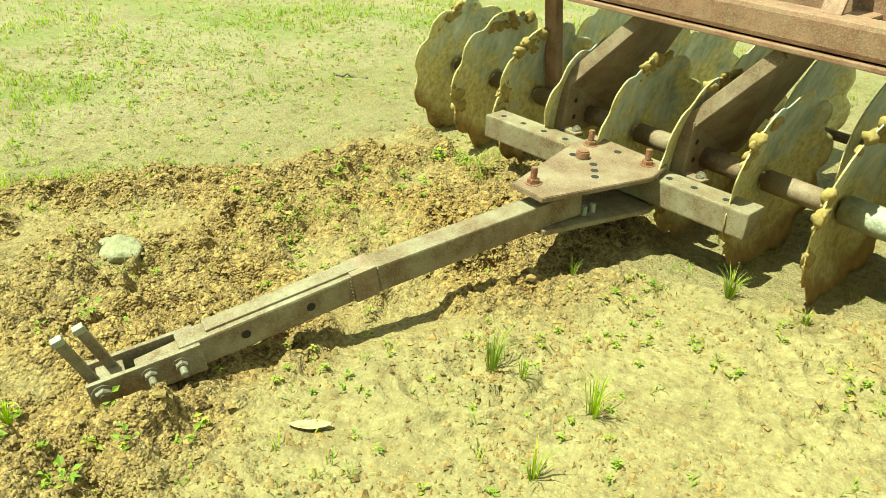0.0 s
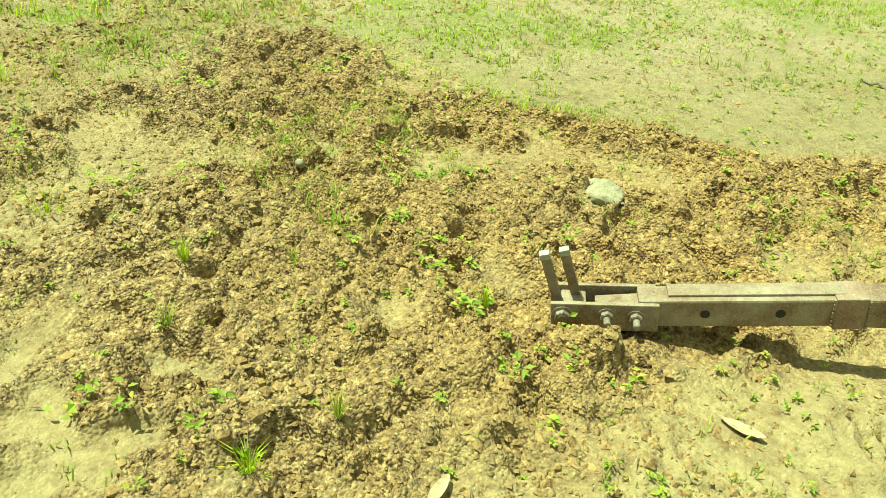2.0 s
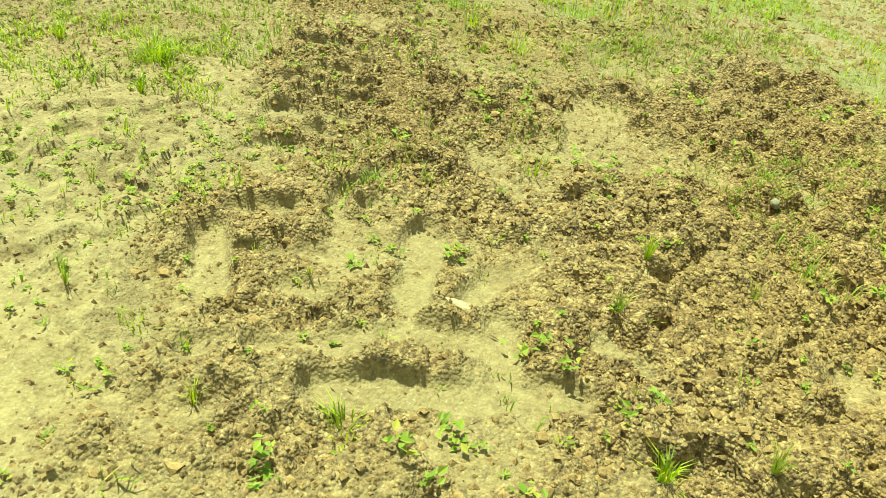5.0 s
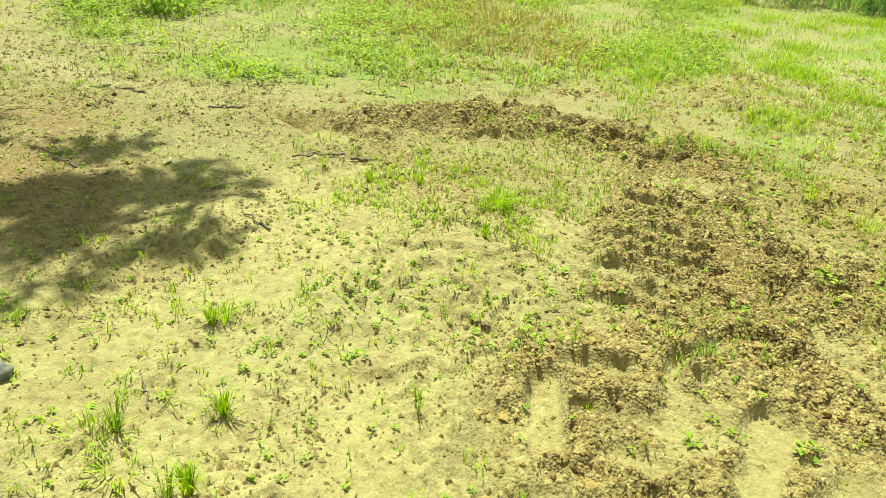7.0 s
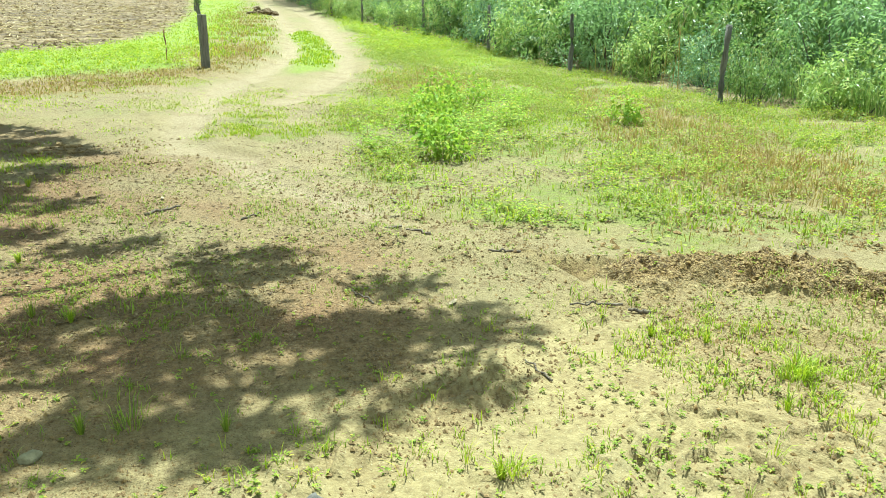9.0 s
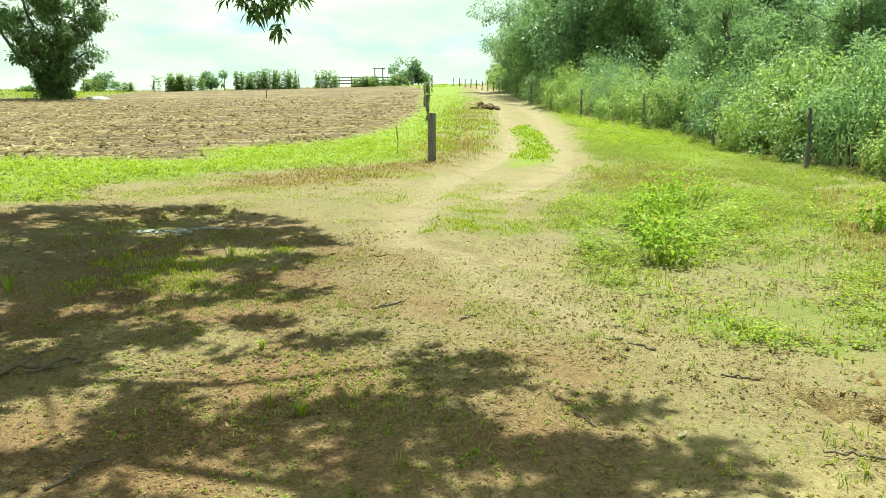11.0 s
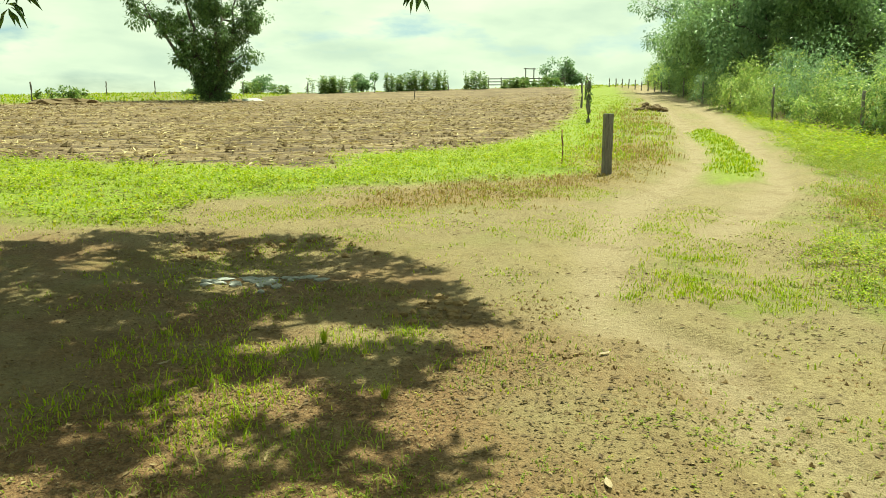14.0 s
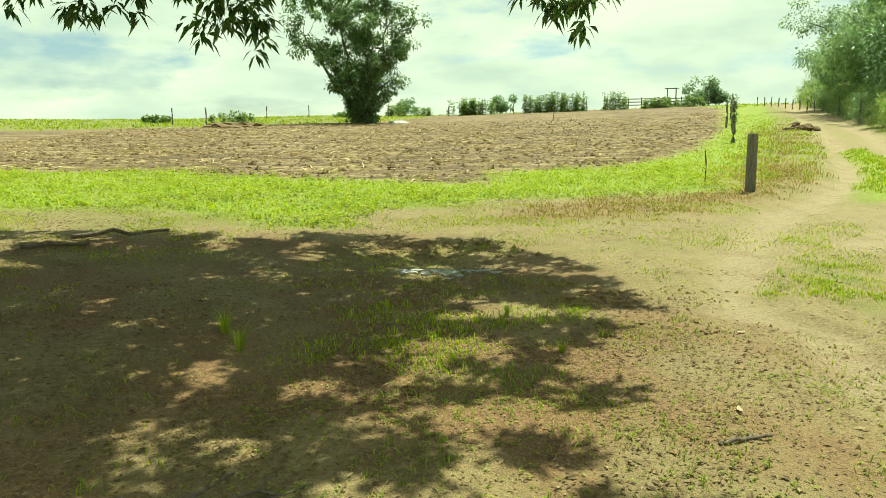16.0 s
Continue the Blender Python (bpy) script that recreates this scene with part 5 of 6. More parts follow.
for k, (bearing, far) in enumerate(((-7.5, 66), (-3.6, 92), (-0.6, 96), (5.2, 97), (9.6, 100), (12.0, 101), (14.4, 101), (19.7, 101), (-9.8, 70))):
    build_post("fence_post", spot(*crest(bearing, far)), 1.5, 0.07, 60 + k, "dark fence post on the crest of the field", "crest fence posts", 0.05 * math.cos(2.3 * k))
for k in range(9):
    x, y = crest(31.2 + 0.42 * k, 99 - 2.6 * k)
    build_post("fence_post", spot(x, y), 1.0, 0.07, 90 + k, "weathered grey fence post where the track meets the crest", "track fence posts", 0.05 * math.cos(2.3 * k))
build_post("stake", spot(21.5, 69), 0.9, 0.05, 80, "short marker stake standing in the ploughed field", lean=0.02)


# tall plants along the crest, in separate stalks with broad leaves
def build_tall_plants(place, tall, wide, deep, n, seed, label):
    rnd = random.Random(seed)
    r = np.random.default_rng(seed)
    t = thing("tall_plants", place, label, "plants", "tall plants on the crest")
    runs, pos, way, long = [], [], [], []
    for k in range(n):
        x, y, h = rnd.uniform(-0.5, 0.5) * wide, rnd.uniform(-0.5, 0.5) * deep, tall * rnd.uniform(0.62, 1.0)
        lean = Vector((rnd.gauss(0, 0.06), rnd.gauss(0, 0.06), 1)) * h
        runs.append([(Vector((x, y, -0.3)), 0.03), (Vector((x, y, 0)) + lean * 0.5, 0.024), (Vector((x, y, 0)) + lean, 0.01)])
        for _ in range(52):
            up, a = rnd.random() ** 0.8, rnd.uniform(0, 6.28)
            pos.append(Vector((x + rnd.gauss(0, 0.14), y + rnd.gauss(0, 0.14), 0)) + lean * up)
            way.append((math.cos(a), math.sin(a), rnd.uniform(-0.2, 0.7)))
            long.append(rnd.uniform(0.28, 0.55) * (1.15 - 0.5 * up))
    for run in runs:
        part("stalk", tube_mesh([run], 4), BUSH_LEAF, t)
    v, f = leaf_fan(np.array([tuple(p) for p in pos]), np.array(way), np.array(long), np.array(long) * 0.5, 0.25, r, True)
    ob = new("foliage", make_mesh("foliage", v, f, BUSH_LEAF))
    ob.parent = t
    t.matrix_world = t.matrix_world @ pose(0, 0, 0, 0, 0, -18)
    return t


for k, (bearing, tall, wide, n) in enumerate(((10.6, 2.6, 3.6, 24), (12.0, 2.3, 4.0, 26), (16.3, 2.6, 4.0, 34), (18.3, 2.8, 4.6, 40), (21.8, 2.5, 3.0, 20), (5.9, 1.7, 2.6, 14), (7.8, 1.3, 2.0, 9), (24.2, 1.6, 3.4, 18))):
    build_tall_plants(spot(*crest(bearing, 104), 0.1), tall, wide, 3.0, n, 200 + k, "tall leafy plants on the crest of the field")
build_tree(spot(*crest(28.2, 118), 0.3), 4.6, 5.0, 301, 0.36, DARK_LEAF, "round distant tree on the crest beside the corral", 2, 0.3, 70, 60)
build_tree(spot(*crest(13.4, 112), 0.3), 3.6, 4.0, 302, 0.40, DARK_LEAF, "small distant tree on the crest", 2, 0.35, 40, 50)
build_tree(spot(*crest(6.3, 110), 0.3), 3.2, 3.6, 303, 0.36, DARK_LEAF, "small distant tree on the crest", 2, 0.35, 36, 50)
for k, (bearing, far, tall, wide) in enumerate(((27.0, 105, 1.6, 3.0), (25.3, 106, 1.3, 3.2), (-11, 84, 0.9, 3.0), (2.0, 97, 0.8, 3.0))):
    build_bush(spot(*crest(bearing, far), 0.1), tall, wide, 310 + k, 0.3, BUSH_LEAF, "low green scrub on the crest", 30, 50, "scrub on the crest")
mound = part("earth_mound", lump((2.4, 1.6, 0.55), 12, 0.5, 4), FIELD_CLOD, None)
mound.location = spot(-5.9, 61.6, 0.15)
tagged(mound, "low mound of reddish soil at the edge of the field", "earth mound")
build_bush(spot(-6.3, 63.0, 0.0), 1.3, 3.8, 305, 0.22, BUSH_LEAF, "low scrub on a mound at the edge of the field", 34, 60)


def build_corral():
    c = thing("corral", spot(*crest(24.5, 108), 0.1), "distant weathered wooden corral with a tall gateway on the crest", "corral", turn=-24)
    for k in range(8):
        part("corral_post", beam((-5.2 + 1.7 * k, -0.1 * k, -0.4), (-5.2 + 1.7 * k, -0.1 * k, 1.5), 0.14, 0.14, 0, (1, 0, 0)), POST_WOOD, c)
    for z in (0.5, 0.9, 1.3):
        part("rail", beam((-5.2, 0, z), (6.8, -0.8, z), 0.05, 0.12, 0), POST_WOOD, c)
    for x in (1.5, 2.6):
        part("gateway_post", beam((x, -0.2, -0.4), (x, -0.2, 2.7), 0.14, 0.14, 0, (1, 0, 0)), POST_WOOD, c)
    part("gateway_lintel", beam((1.2, -0.2, 2.62), (2.9, -0.2, 2.58), 0.11, 0.11, 0), POST_WOOD, c)


build_corral()

heap = part("lime_heap", lump((1.0, 0.7, 0.30), 4, 0.4, 3), WHITE_LIME, None, smooth=True)
heap.location = spot(7.2, 69.5, 0.1)
tagged(heap, "pale heap of lime beside the lone field tree", "heap")


def heap_of_clods(n, wide, high, seed):
    rnd = random.Random(seed)
    bm = bmesh.new()
    for k in range(n):
        a, q = rnd.uniform(0, 6.28), rnd.random() ** 0.6
        size = rnd.uniform(0.12, 0.3) * (1.1 - 0.5 * q)
        made = bmesh.ops.create_icosphere(bm, subdivisions=2, radius=1)["verts"]
        at = Vector((math.cos(a) * q * wide, math.sin(a) * q * wide * 0.7, high * (1 - q) * rnd.uniform(0.6, 1.0)))
        for v in made:
            d = 1 + 0.6 * noise.noise(v.co * 1.7 + Vector((k * 3.1, k, 0)))
            v.co = Vector((v.co.x, v.co.y * 0.9, v.co.z * 0.75)) * size * d + at
    return bm


clod_pile = part("earth_pile", heap_of_clods(34, 1.0, 0.5, 8), FIELD_CLOD, None)
clod_pile.location = spot(26.6, 40.3, 0.05)
tagged(clod_pile, "heap of dark clods beside the track", "earth pile")

# ---- grass and weeds ----
def verge_cover(x, y):
    """How thickly the verge is grown: bare patches between the weeds."""
    return zone(x, y, VERGE, 0.6, 0.5, 1.0) * (1 - 0.9 * np.clip((grain(x, y, 1.3, 105, 3) - 0.56) * 8, 0, 1) * np.clip((16 - y) / 6, 0, 1))



blades("strip_grass", scatter(52000, (-14, 13, 40, 62), lambda x, y: zone(x, y, STRIP, 0.8, 0.5, 1.5) * (1 - 0.85 * zone(x, y, DRY_BAND, 0.8, 0.4)) * np.clip(1.25 - y / 50, 0.15, 1), 1),
       0.115, 0.030, 1.5, FRESH, "bright green grass strip at the foot of the ploughed field", per=4, clump=0.10, seed=2)
blades("verge_shoots", scatter(52000, (4, 0.4, 30, 36), lambda x, y: verge_cover(x, y) * (0.15 + 0.85 * patchy(x, y, 1.0, 42, 0.42)) * (1 - 0.8 * zone(x, y, DRY_FENCE, 1, 0.5)) * np.clip(1.4 - y / 22, 0.2, 1), 75),
       0.11, 0.012, 1.2, FRESH, "bright green shoots on the verge", per=5, clump=0.08, seed=76)
blades("dry_band_grass", scatter(8000, (2, 12.5, 15, 23), lambda x, y: zone(x, y, DRY_BAND, 0.9, 0.5), 3), 0.10, 0.02, 1.0, DRYGRASS, "dry reddish grass beside the track", per=4, clump=0.08, seed=4)
blades("verge_grass", scatter(90000, (4, 0.4, 30, 36), lambda x, y: verge_cover(x, y) * (0.08 + 0.92 * patchy(x, y, 0.8, 41, 0.47)) * (1 - 0.7 * zone(x, y, DRY_FENCE, 1, 0.5)) * np.clip(1.4 - y / 22, 0.2, 1), 5),
       0.11, 0.013, 1.4, GRASS, "green grass and seedlings on the verge", per=5, clump=0.07, seed=6)
blades("dry_verge_grass", scatter(16000, (5.5, 1, 16, 14), lambda x, y: np.maximum(zone(x, y, DRY_FENCE, 1.0, 0.6), zone(x, y, DRY_VERGE, 0.8, 0.5)) * (0.2 + patchy(x, y, 0.6, 43)), 7),
       0.18, 0.012, 1.0, DRYGRASS, "yellowing dry weeds along the fence", per=5, clump=0.07, seed=8)
blades("bank_grass", scatter(16000, (9, 17, 36, 56), lambda x, y: zone(x, y, BANK, 0.6, 0.5, 1.2) * (0.25 + 0.75 * patchy(x, y, 1.6, 112, 0.45)) * np.clip(1.5 - y / 40, 0.2, 1), 99),
       0.2, 0.03, 1.0, FRESH, "green grass on the bank between the field and the track", per=5, clump=0.12, seed=100)
blades("bank_straw", scatter(9000, (9, 17, 30, 46), lambda x, y: zone(x, y, BANK, 0.6, 0.5, 1.2) * patchy(x, y, 1.4, 113, 0.45), 101),
       0.22, 0.025, 0.9, DRYGRASS, "dry yellow grass on the bank beside the track", per=4, clump=0.12, seed=102)
blades("verge_straw", scatter(14000, (4, 0.4, 20, 22), lambda x, y: zone(x, y, VERGE, 0.6, 0.5, 1.0) * (0.15 + 0.85 * patchy(x, y, 0.9, 106, 0.46)) * np.clip(1.4 - y / 18, 0.15, 1), 87),
       0.14, 0.008, 1.1, DRYGRASS, "dry brown stems among the weeds of the verge", per=4, clump=0.06, seed=88)
blades("dead_canes", scatter(900, (12, -3, 30, 40), lambda x, y: zone(x, y, [(12.8, -3), (13.0, 3.3), (14.4, 6.8), (18.6, 14.2), (22.2, 21), (29.6, 37.4), (30.4, 37), (23, 20.4), (19.3, 13.5), (15.2, 6.2), (13.8, 3), (13.6, -3)], 0.3, 0.3) * patchy(x, y, 2.4, 107, 0.42), 89),
       2.1, 0.014, 0.35, DRYGRASS, "pale dead canes standing in the hedge", "canes", per=6, clump=0.18, seed=90)
blades("back_grass", scatter(38000, (-8, -14, 12, 1), lambda x, y: zone(x, y, BACK_GRASS, 1.4, 0.7, 1.5) * (0.15 + 0.85 * patchy(x, y, 0.9, 45)), 9),
       0.075, 0.008, 1.2, FRESH, "short sparse grass behind the harrow", per=6, clump=0.045, seed=10)
blades("fence_side_grass", scatter(26000, (4.8, -3.5, 13.5, 1.6), lambda x, y: zone(x, y, [(5.2, 0.9), (5.0, -0.6), (5.6, -2.4), (13, -3.5), (13.4, 1.4), (7, 1.4)], 0.8, 0.5) * (0.04 + 0.55 * patchy(x, y, 0.6, 44, 0.52)), 29),
       0.13, 0.007, 1.0, FRESH, "thin yellow-green grass between the turned soil and the fence", per=6, clump=0.06, seed=30)
blades("yard_seedlings", scatter(2000, (0.2, -1.2, 4.2, 2.6), lambda x, y: (0.12 + 0.6 * patchy(x, y, 0.5, 59, 0.48)) * (1 - 0.9 * zone(x, y, DUG, 0.2, 0.1)), 79),
       0.075, 0.0045, 1.0, FRESH, "thin yellow-green seedlings standing on the sandy yard", per=5, clump=0.012, seed=80)
blades("yard_grass", scatter(20000, (-1, -7, 4.6, 8), lambda x, y: (0.06 + 0.35 * patchy(x, y, 0.55, 47, 0.5)) * (1 - 0.85 * zone(x, y, DUG, 0.2, 0.1)), 11),
       0.055, 0.005, 1.0, GRASS, "sparse seedlings of grass on the trampled yard", per=6, clump=0.018, seed=12)
blades("dug_grass", scatter(6500, (1, -4.6, 5, 2), lambda x, y: zone(x, y, DUG, 0.2, 0.1) * patchy(x, y, 0.5, 48, 0.58, 4), 13),
       0.07, 0.005, 1.2, GRASS, "tufts of grass left among the turned soil", per=9, clump=0.03, seed=14)
blades("patch_grass", scatter(1300, (2.8, 0.8, 4.2, 2.4), lambda x, y: zone(x, y, GREEN_PATCH, 0.5, 0.3) * patchy(x, y, 0.3, 49, 0.48), 15),
       0.075, 0.006, 1.1, FRESH, "bright green grass clumps beside the wheel track", per=7, clump=0.03, seed=16)
blades("median_grass", scatter(12000, (12, 16, 29, 39), lambda x, y: zone(x, y, MEDIAN, 0.4, 0.3, 1.0), 17), 0.14, 0.03, 0.9, FRESH, "green grass between the wheel ruts of the track", per=5, clump=0.07, seed=18)
blades("road_grass", scatter(6000, (3.2, 7, 8, 12), lambda x, y: zone(x, y, ROAD_GRASS, 0.6, 0.4) * patchy(x, y, 0.5, 50, 0.4), 19), 0.08, 0.010, 1.0, FRESH, "low green grass beside the track", per=6, clump=0.05, seed=20)
blades("shade_grass", scatter(9000, (-6, 3, 4, 13.5), lambda x, y: patchy(x, y, 0.9, 52, 0.58, 5), 21), 0.065, 0.008, 1.4, GRASS, "green tufts in the shade of the tree", per=9, clump=0.06, seed=22)
blades("shade_patch", scatter(2600, (0.2, 6.8, 3.4, 9.8), lambda x, y: zone(x, y, [(0.4, 8.0), (1.2, 9.3), (2.4, 9.2), (3.0, 8.6), (2.6, 7.6), (1.4, 7.2)], 0.7, 0.4, 0.7) * (0.1 + 0.9 * patchy(x, y, 0.5, 116, 0.45)), 107), 0.075, 0.008, 1.2, FRESH, "green grass patch at the edge of the shade", per=7, clump=0.05, seed=108)
blades("yard_far_grass", scatter(34000, (-6, 6, 9, 16), lambda x, y: (0.03 + 0.7 * patchy(x, y, 1.0, 53, 0.47)) * (1 - 0.85 * in_rut(x, y)) * np.clip((y - 8) / 4, 0.12, 1) * (1 - 0.6 * zone(x, y, SHADE_GROUND, 1.0, 0.4)), 25), 0.055, 0.012, 1.2, FRESH, "thin grass on the trampled ground before the field", per=5, clump=0.07, seed=26)
blades("crest_grass", scatter(7000, (-60, 60, 90, 150), lambda x, y: np.clip(1 - zone(x, y, FIELD, 2, 1, 3), 0, 1) * (y > 60 + 0.45 * x), 23), 0.3, 0.12, 0.9, FRESH, "green grass on the crest beyond the field", per=4, clump=0.4, seed=24)
blades("tall_fence_grass", scatter(3800, (13, -6, 24, 12), lambda x, y: zone(x, y, [(13.3, -6), (13.5, 1), (14.4, 4), (17, 8), (21, 12), (24, 12), (24, -6)], 0.6, 0.3), 27), 0.95, 0.018, 0.9, LIME_LEAF, "tall pale green cane grass behind the fence", per=9, clump=0.12, seed=28)


def weeds(name, places, leaf, tall, material, label, per=9, seed=1):
    """Small broad-leaved plants, all in one object."""
    r = np.random.default_rng(seed)
    c = np.repeat(places, per, 0)
    n = len(c)
    h = np.repeat(r.uniform(0.3, 1.0, len(places)), per) * tall
    zz = r.uniform(0.1, 1.0, n) * h
    xy = c + r.normal(0, 0.3, (n, 2)) * h[:, None]
    pos = np.c_[xy, ground_height(c[:, 0], c[:, 1]) + zz]
    a = r.uniform(0, 2 * np.pi, n)
    way = np.stack([np.cos(a), np.sin(a), r.uniform(-0.1, 0.6, n)], 1)
    long = leaf * r.uniform(0.6, 1.3, n)
    v, f = leaf_fan(pos, way, long, long * 0.55, 0.15, r, True)
    return tagged(new(name, make_mesh(name, v, f, material)), label, "weeds", kind="stuff")


weeds("yard_weeds", scatter(26000, (0.0, -7, 4.8, 7), lambda x, y: (0.10 + 0.5 * patchy(x, y, 0.45, 55, 0.55)) * (1 - 0.6 * zone(x, y, DUG, 0.2, 0.1)), 31), 0.017, 0.028, WEED, "tiny broad-leaved seedlings on the bare earth", 9, 32)
blades("rough_grass", scatter(5000, (2.4, -2.6, 7.5, 3.4), lambda x, y: np.maximum(zone(x, y, ROUGH, 0.6, 0.3), 0.6 * zone(x, y, ROUGH_PATCH, 0.5, 0.3)) * patchy(x, y, 0.6, 58, 0.45), 45), 0.09, 0.008, 1.1, GRASS, "grass growing through rough soil", per=7, clump=0.04, seed=46)
weeds("dug_weeds", scatter(1800, (1, -4.6, 5, 1.5), lambda x, y: zone(x, y, DUG, 0.2, 0.1) * patchy(x, y, 0.4, 56, 0.58), 33), 0.03, 0.06, WEED, "small green weeds among the turned soil", 10, 34)
weeds("crust_weeds", scatter(600, (-1.3, -3.7, 0.15, -1.5), lambda x, y: zone(x, y, NEAR_YARD, 0.3, 0.1) * patchy(x, y, 0.32, 117, 0.54), 109), 0.019, 0.034, WEED, "small green weeds in the cracked trampled earth", 9, 110)
weeds("verge_weeds", scatter(84000, (4, 0.5, 28, 34), lambda x, y: verge_cover(x, y) * (0.1 + 0.9 * patchy(x, y, 1.1, 57, 0.42)) * (1 - 0.5 * zone(x, y, DRY_FENCE, 1, 0.5)) * np.clip(1.5 - y / 25, 0.3, 1), 35),
      0.042, 0.16, WEED, "leafy green weeds on the verge", 11, 36)
weeds("verge_leaves", scatter(15000, (4, 0.5, 22, 24), lambda x, y: verge_cover(x, y) * patchy(x, y, 1.4, 60, 0.47) * (1 - 0.6 * zone(x, y, DRY_FENCE, 1, 0.5)) * np.clip(1.5 - y / 20, 0.2, 1), 83),
      0.036, 0.22, FRESH, "bright leafy weeds standing on the verge", 20, 84)
weeds("strip_leaves", scatter(9000, (-8, 13.5, 17, 24), lambda x, y: zone(x, y, STRIP, 0.7, 0.5, 1.5) * (1 - 0.9 * zone(x, y, DRY_BAND, 0.8, 0.4)) * (0.25 + 0.75 * patchy(x, y, 1.2, 108, 0.42)), 91), 0.06, 0.24, FRESH, "bright yellow-green leafy weeds in the grass strip", 9, 92)
weeds("track_weeds", scatter(9000, (14, 17, 36, 46), lambda x, y: zone(x, y, LUSH_VERGE, 0.8, 0.6, 1.5), 37), 0.09, 0.4, FRESH, "lush bright green weeds below the hedge", 9, 38)

THICKET = [(6.0, 5.9), (7.0, 6.2), (8.6, 7.1), (11.3, 8.6), (11.2, 9.8), (9.3, 9.5), (7.4, 8.3), (6.1, 7.0)]
weeds("weed_thicket", scatter(2300, (5.5, 5.3, 12.5, 10.2), lambda x, y: np.maximum(zone(x, y, THICKET, 0.6, 0.4, 0.8), zone(x, y, [(9.9, 5.8), (11.0, 5.7), (11.6, 6.6), (10.4, 6.9)], 0.5, 0.3)) * (0.05 + 0.95 * patchy(x, y, 0.55, 109, 0.5)), 95),
      0.055, 0.42, VERGE_LEAF, "thicket of bright green broad-leaved weeds on the verge", 22, 96)
for k, (x, y, tall, wide) in enumerate(((6.3, 6.15, 0.6, 0.6), (7.1, 7.0, 0.5, 0.7), (7.7, 7.8, 0.7, 0.7), (8.7, 8.6, 0.8, 0.8), (9.9, 9.0, 0.85, 0.8), (10.4, 6.2, 0.55, 0.6))):
    build_bush(spot(x, y, 0.02), tall, wide, 400 + k, 0.07, VERGE_LEAF, "bright green broad-leaved weed clump on the verge", 34, 12, "weed clumps on the verge", "weed_clump", "weed")

# ---- loose soil ----
def clods(name, places, size, material, label, seed, most=2.4, fine=1):
    """Rough lumps of soil, all in one object."""
    r = np.random.default_rng(seed)
    if fine:
        bm = bmesh.new()
        bmesh.ops.create_icosphere(bm, subdivisions=fine, radius=1)
        shape = np.array([tuple(v.co) for v in bm.verts])
        faces = np.array([[v.index for v in f.verts] for f in bm.faces])
        bm.free()
    else:
        shape = np.array([(1, 0, 0), (-1, 0, 0), (0, 1, 0), (0, -1, 0), (0, 0, 1), (0, 0, -1)], float)
        faces = np.array([(0, 2, 4), (2, 1, 4), (1, 3, 4), (3, 0, 4), (2, 0, 5), (1, 2, 5), (3, 1, 5), (0, 3, 5)])
    n = len(places)
    s = size * np.clip(np.exp(r.normal(0, 0.5, n)), 0.35, most)
    v = shape[None] * (1 + r.uniform(-0.45, 0.45, (n, len(shape), 1))) * s[:, None, None] * r.uniform(0.75, 1.25, (n, 1, 3))
    v[..., 2] *= 0.8
    z = ground_height(places[:, 0], places[:, 1]) + s * 0.1
    v = v + np.c_[places, z][:, None]
    f = (np.arange(n)[:, None, None] * len(shape) + faces[None]).reshape(-1, 3)
    return tagged(new(name, make_mesh(name, v.reshape(-1, 3), f, material, False)), label, "soil", kind="stuff")


def loose(x, y):
    return np.maximum(zone(x, y, DUG, 0.35, 0.25), 0.9 * dug_mask(x, y)) * (1 - 0.98 * np.clip(track_cut(x, y)[0] / 0.008, 0, 1)) * (1 - np.exp(-(near_line(x, y, [(1.20, -2.2), (1.52, -1.83)]) / 0.12) ** 4)) * (1 - 0.8 * crumble(x, y)[1])


clods("soil_crumbs", scatter(215000, (0.2, -5, 5.2, 2.4), lambda x, y: loose(x, y) * (0.25 + 0.75 * patchy(x, y, 0.35, 61, 0.38)), 51), 0.0052, CLOD, "loose crumbs of turned yellow-brown soil", 52, 2.2, 0)
clods("soil_lumps", scatter(34000, (0.2, -5, 6.6, 3.4), lambda x, y: loose(x, y) * (0.08 + 0.85 * patchy(x, y, 0.5, 62, 0.45)), 59), 0.0085, CLOD, "lumps of turned yellow-brown soil", 60, 2.0, 1)
clods("back_crumbs", scatter(22000, (-3, -12, 8, 1), lambda x, y: (0.2 + 0.8 * patchy(x, y, 0.9, 64, 0.45)) * zone(x, y, BACK_GRASS, 1.0, 0.5), 77), 0.010, CLOD, "bits of soil strewn over the grass", 78, 2.6, 0)
clods("crust_crumbs", scatter(26000, (-1.0, -3.6, 1.6, -0.4), lambda x, y: zone(x, y, NEAR_YARD, 0.3, 0.1) * (0.15 + 0.85 * patchy(x, y, 0.3, 68, 0.46)), 93), 0.0046, CLOD, "broken bits of crust on the trampled earth", 94, 2.6, 0)
clods("crust_lumps", scatter(9000, (-1.3, -3.8, 1.3, -1.4), lambda x, y: zone(x, y, NEAR_YARD, 0.3, 0.1) * (0.04 + 0.96 * patchy(x, y, 0.28, 116, 0.5)), 107), 0.0082, CLOD, "flat broken lumps of crust on the trampled earth", 108, 2.4, 0)
clods("yard_crumbs", scatter(46000, (-1.0, -5, 4.6, 4.6), lambda x, y: 0.10 + 0.9 * patchy(x, y, 0.6, 63, 0.5), 55), 0.0046, CLOD, "fine crumbs and pebbles on the trampled yard", 56, 3.0, 0)
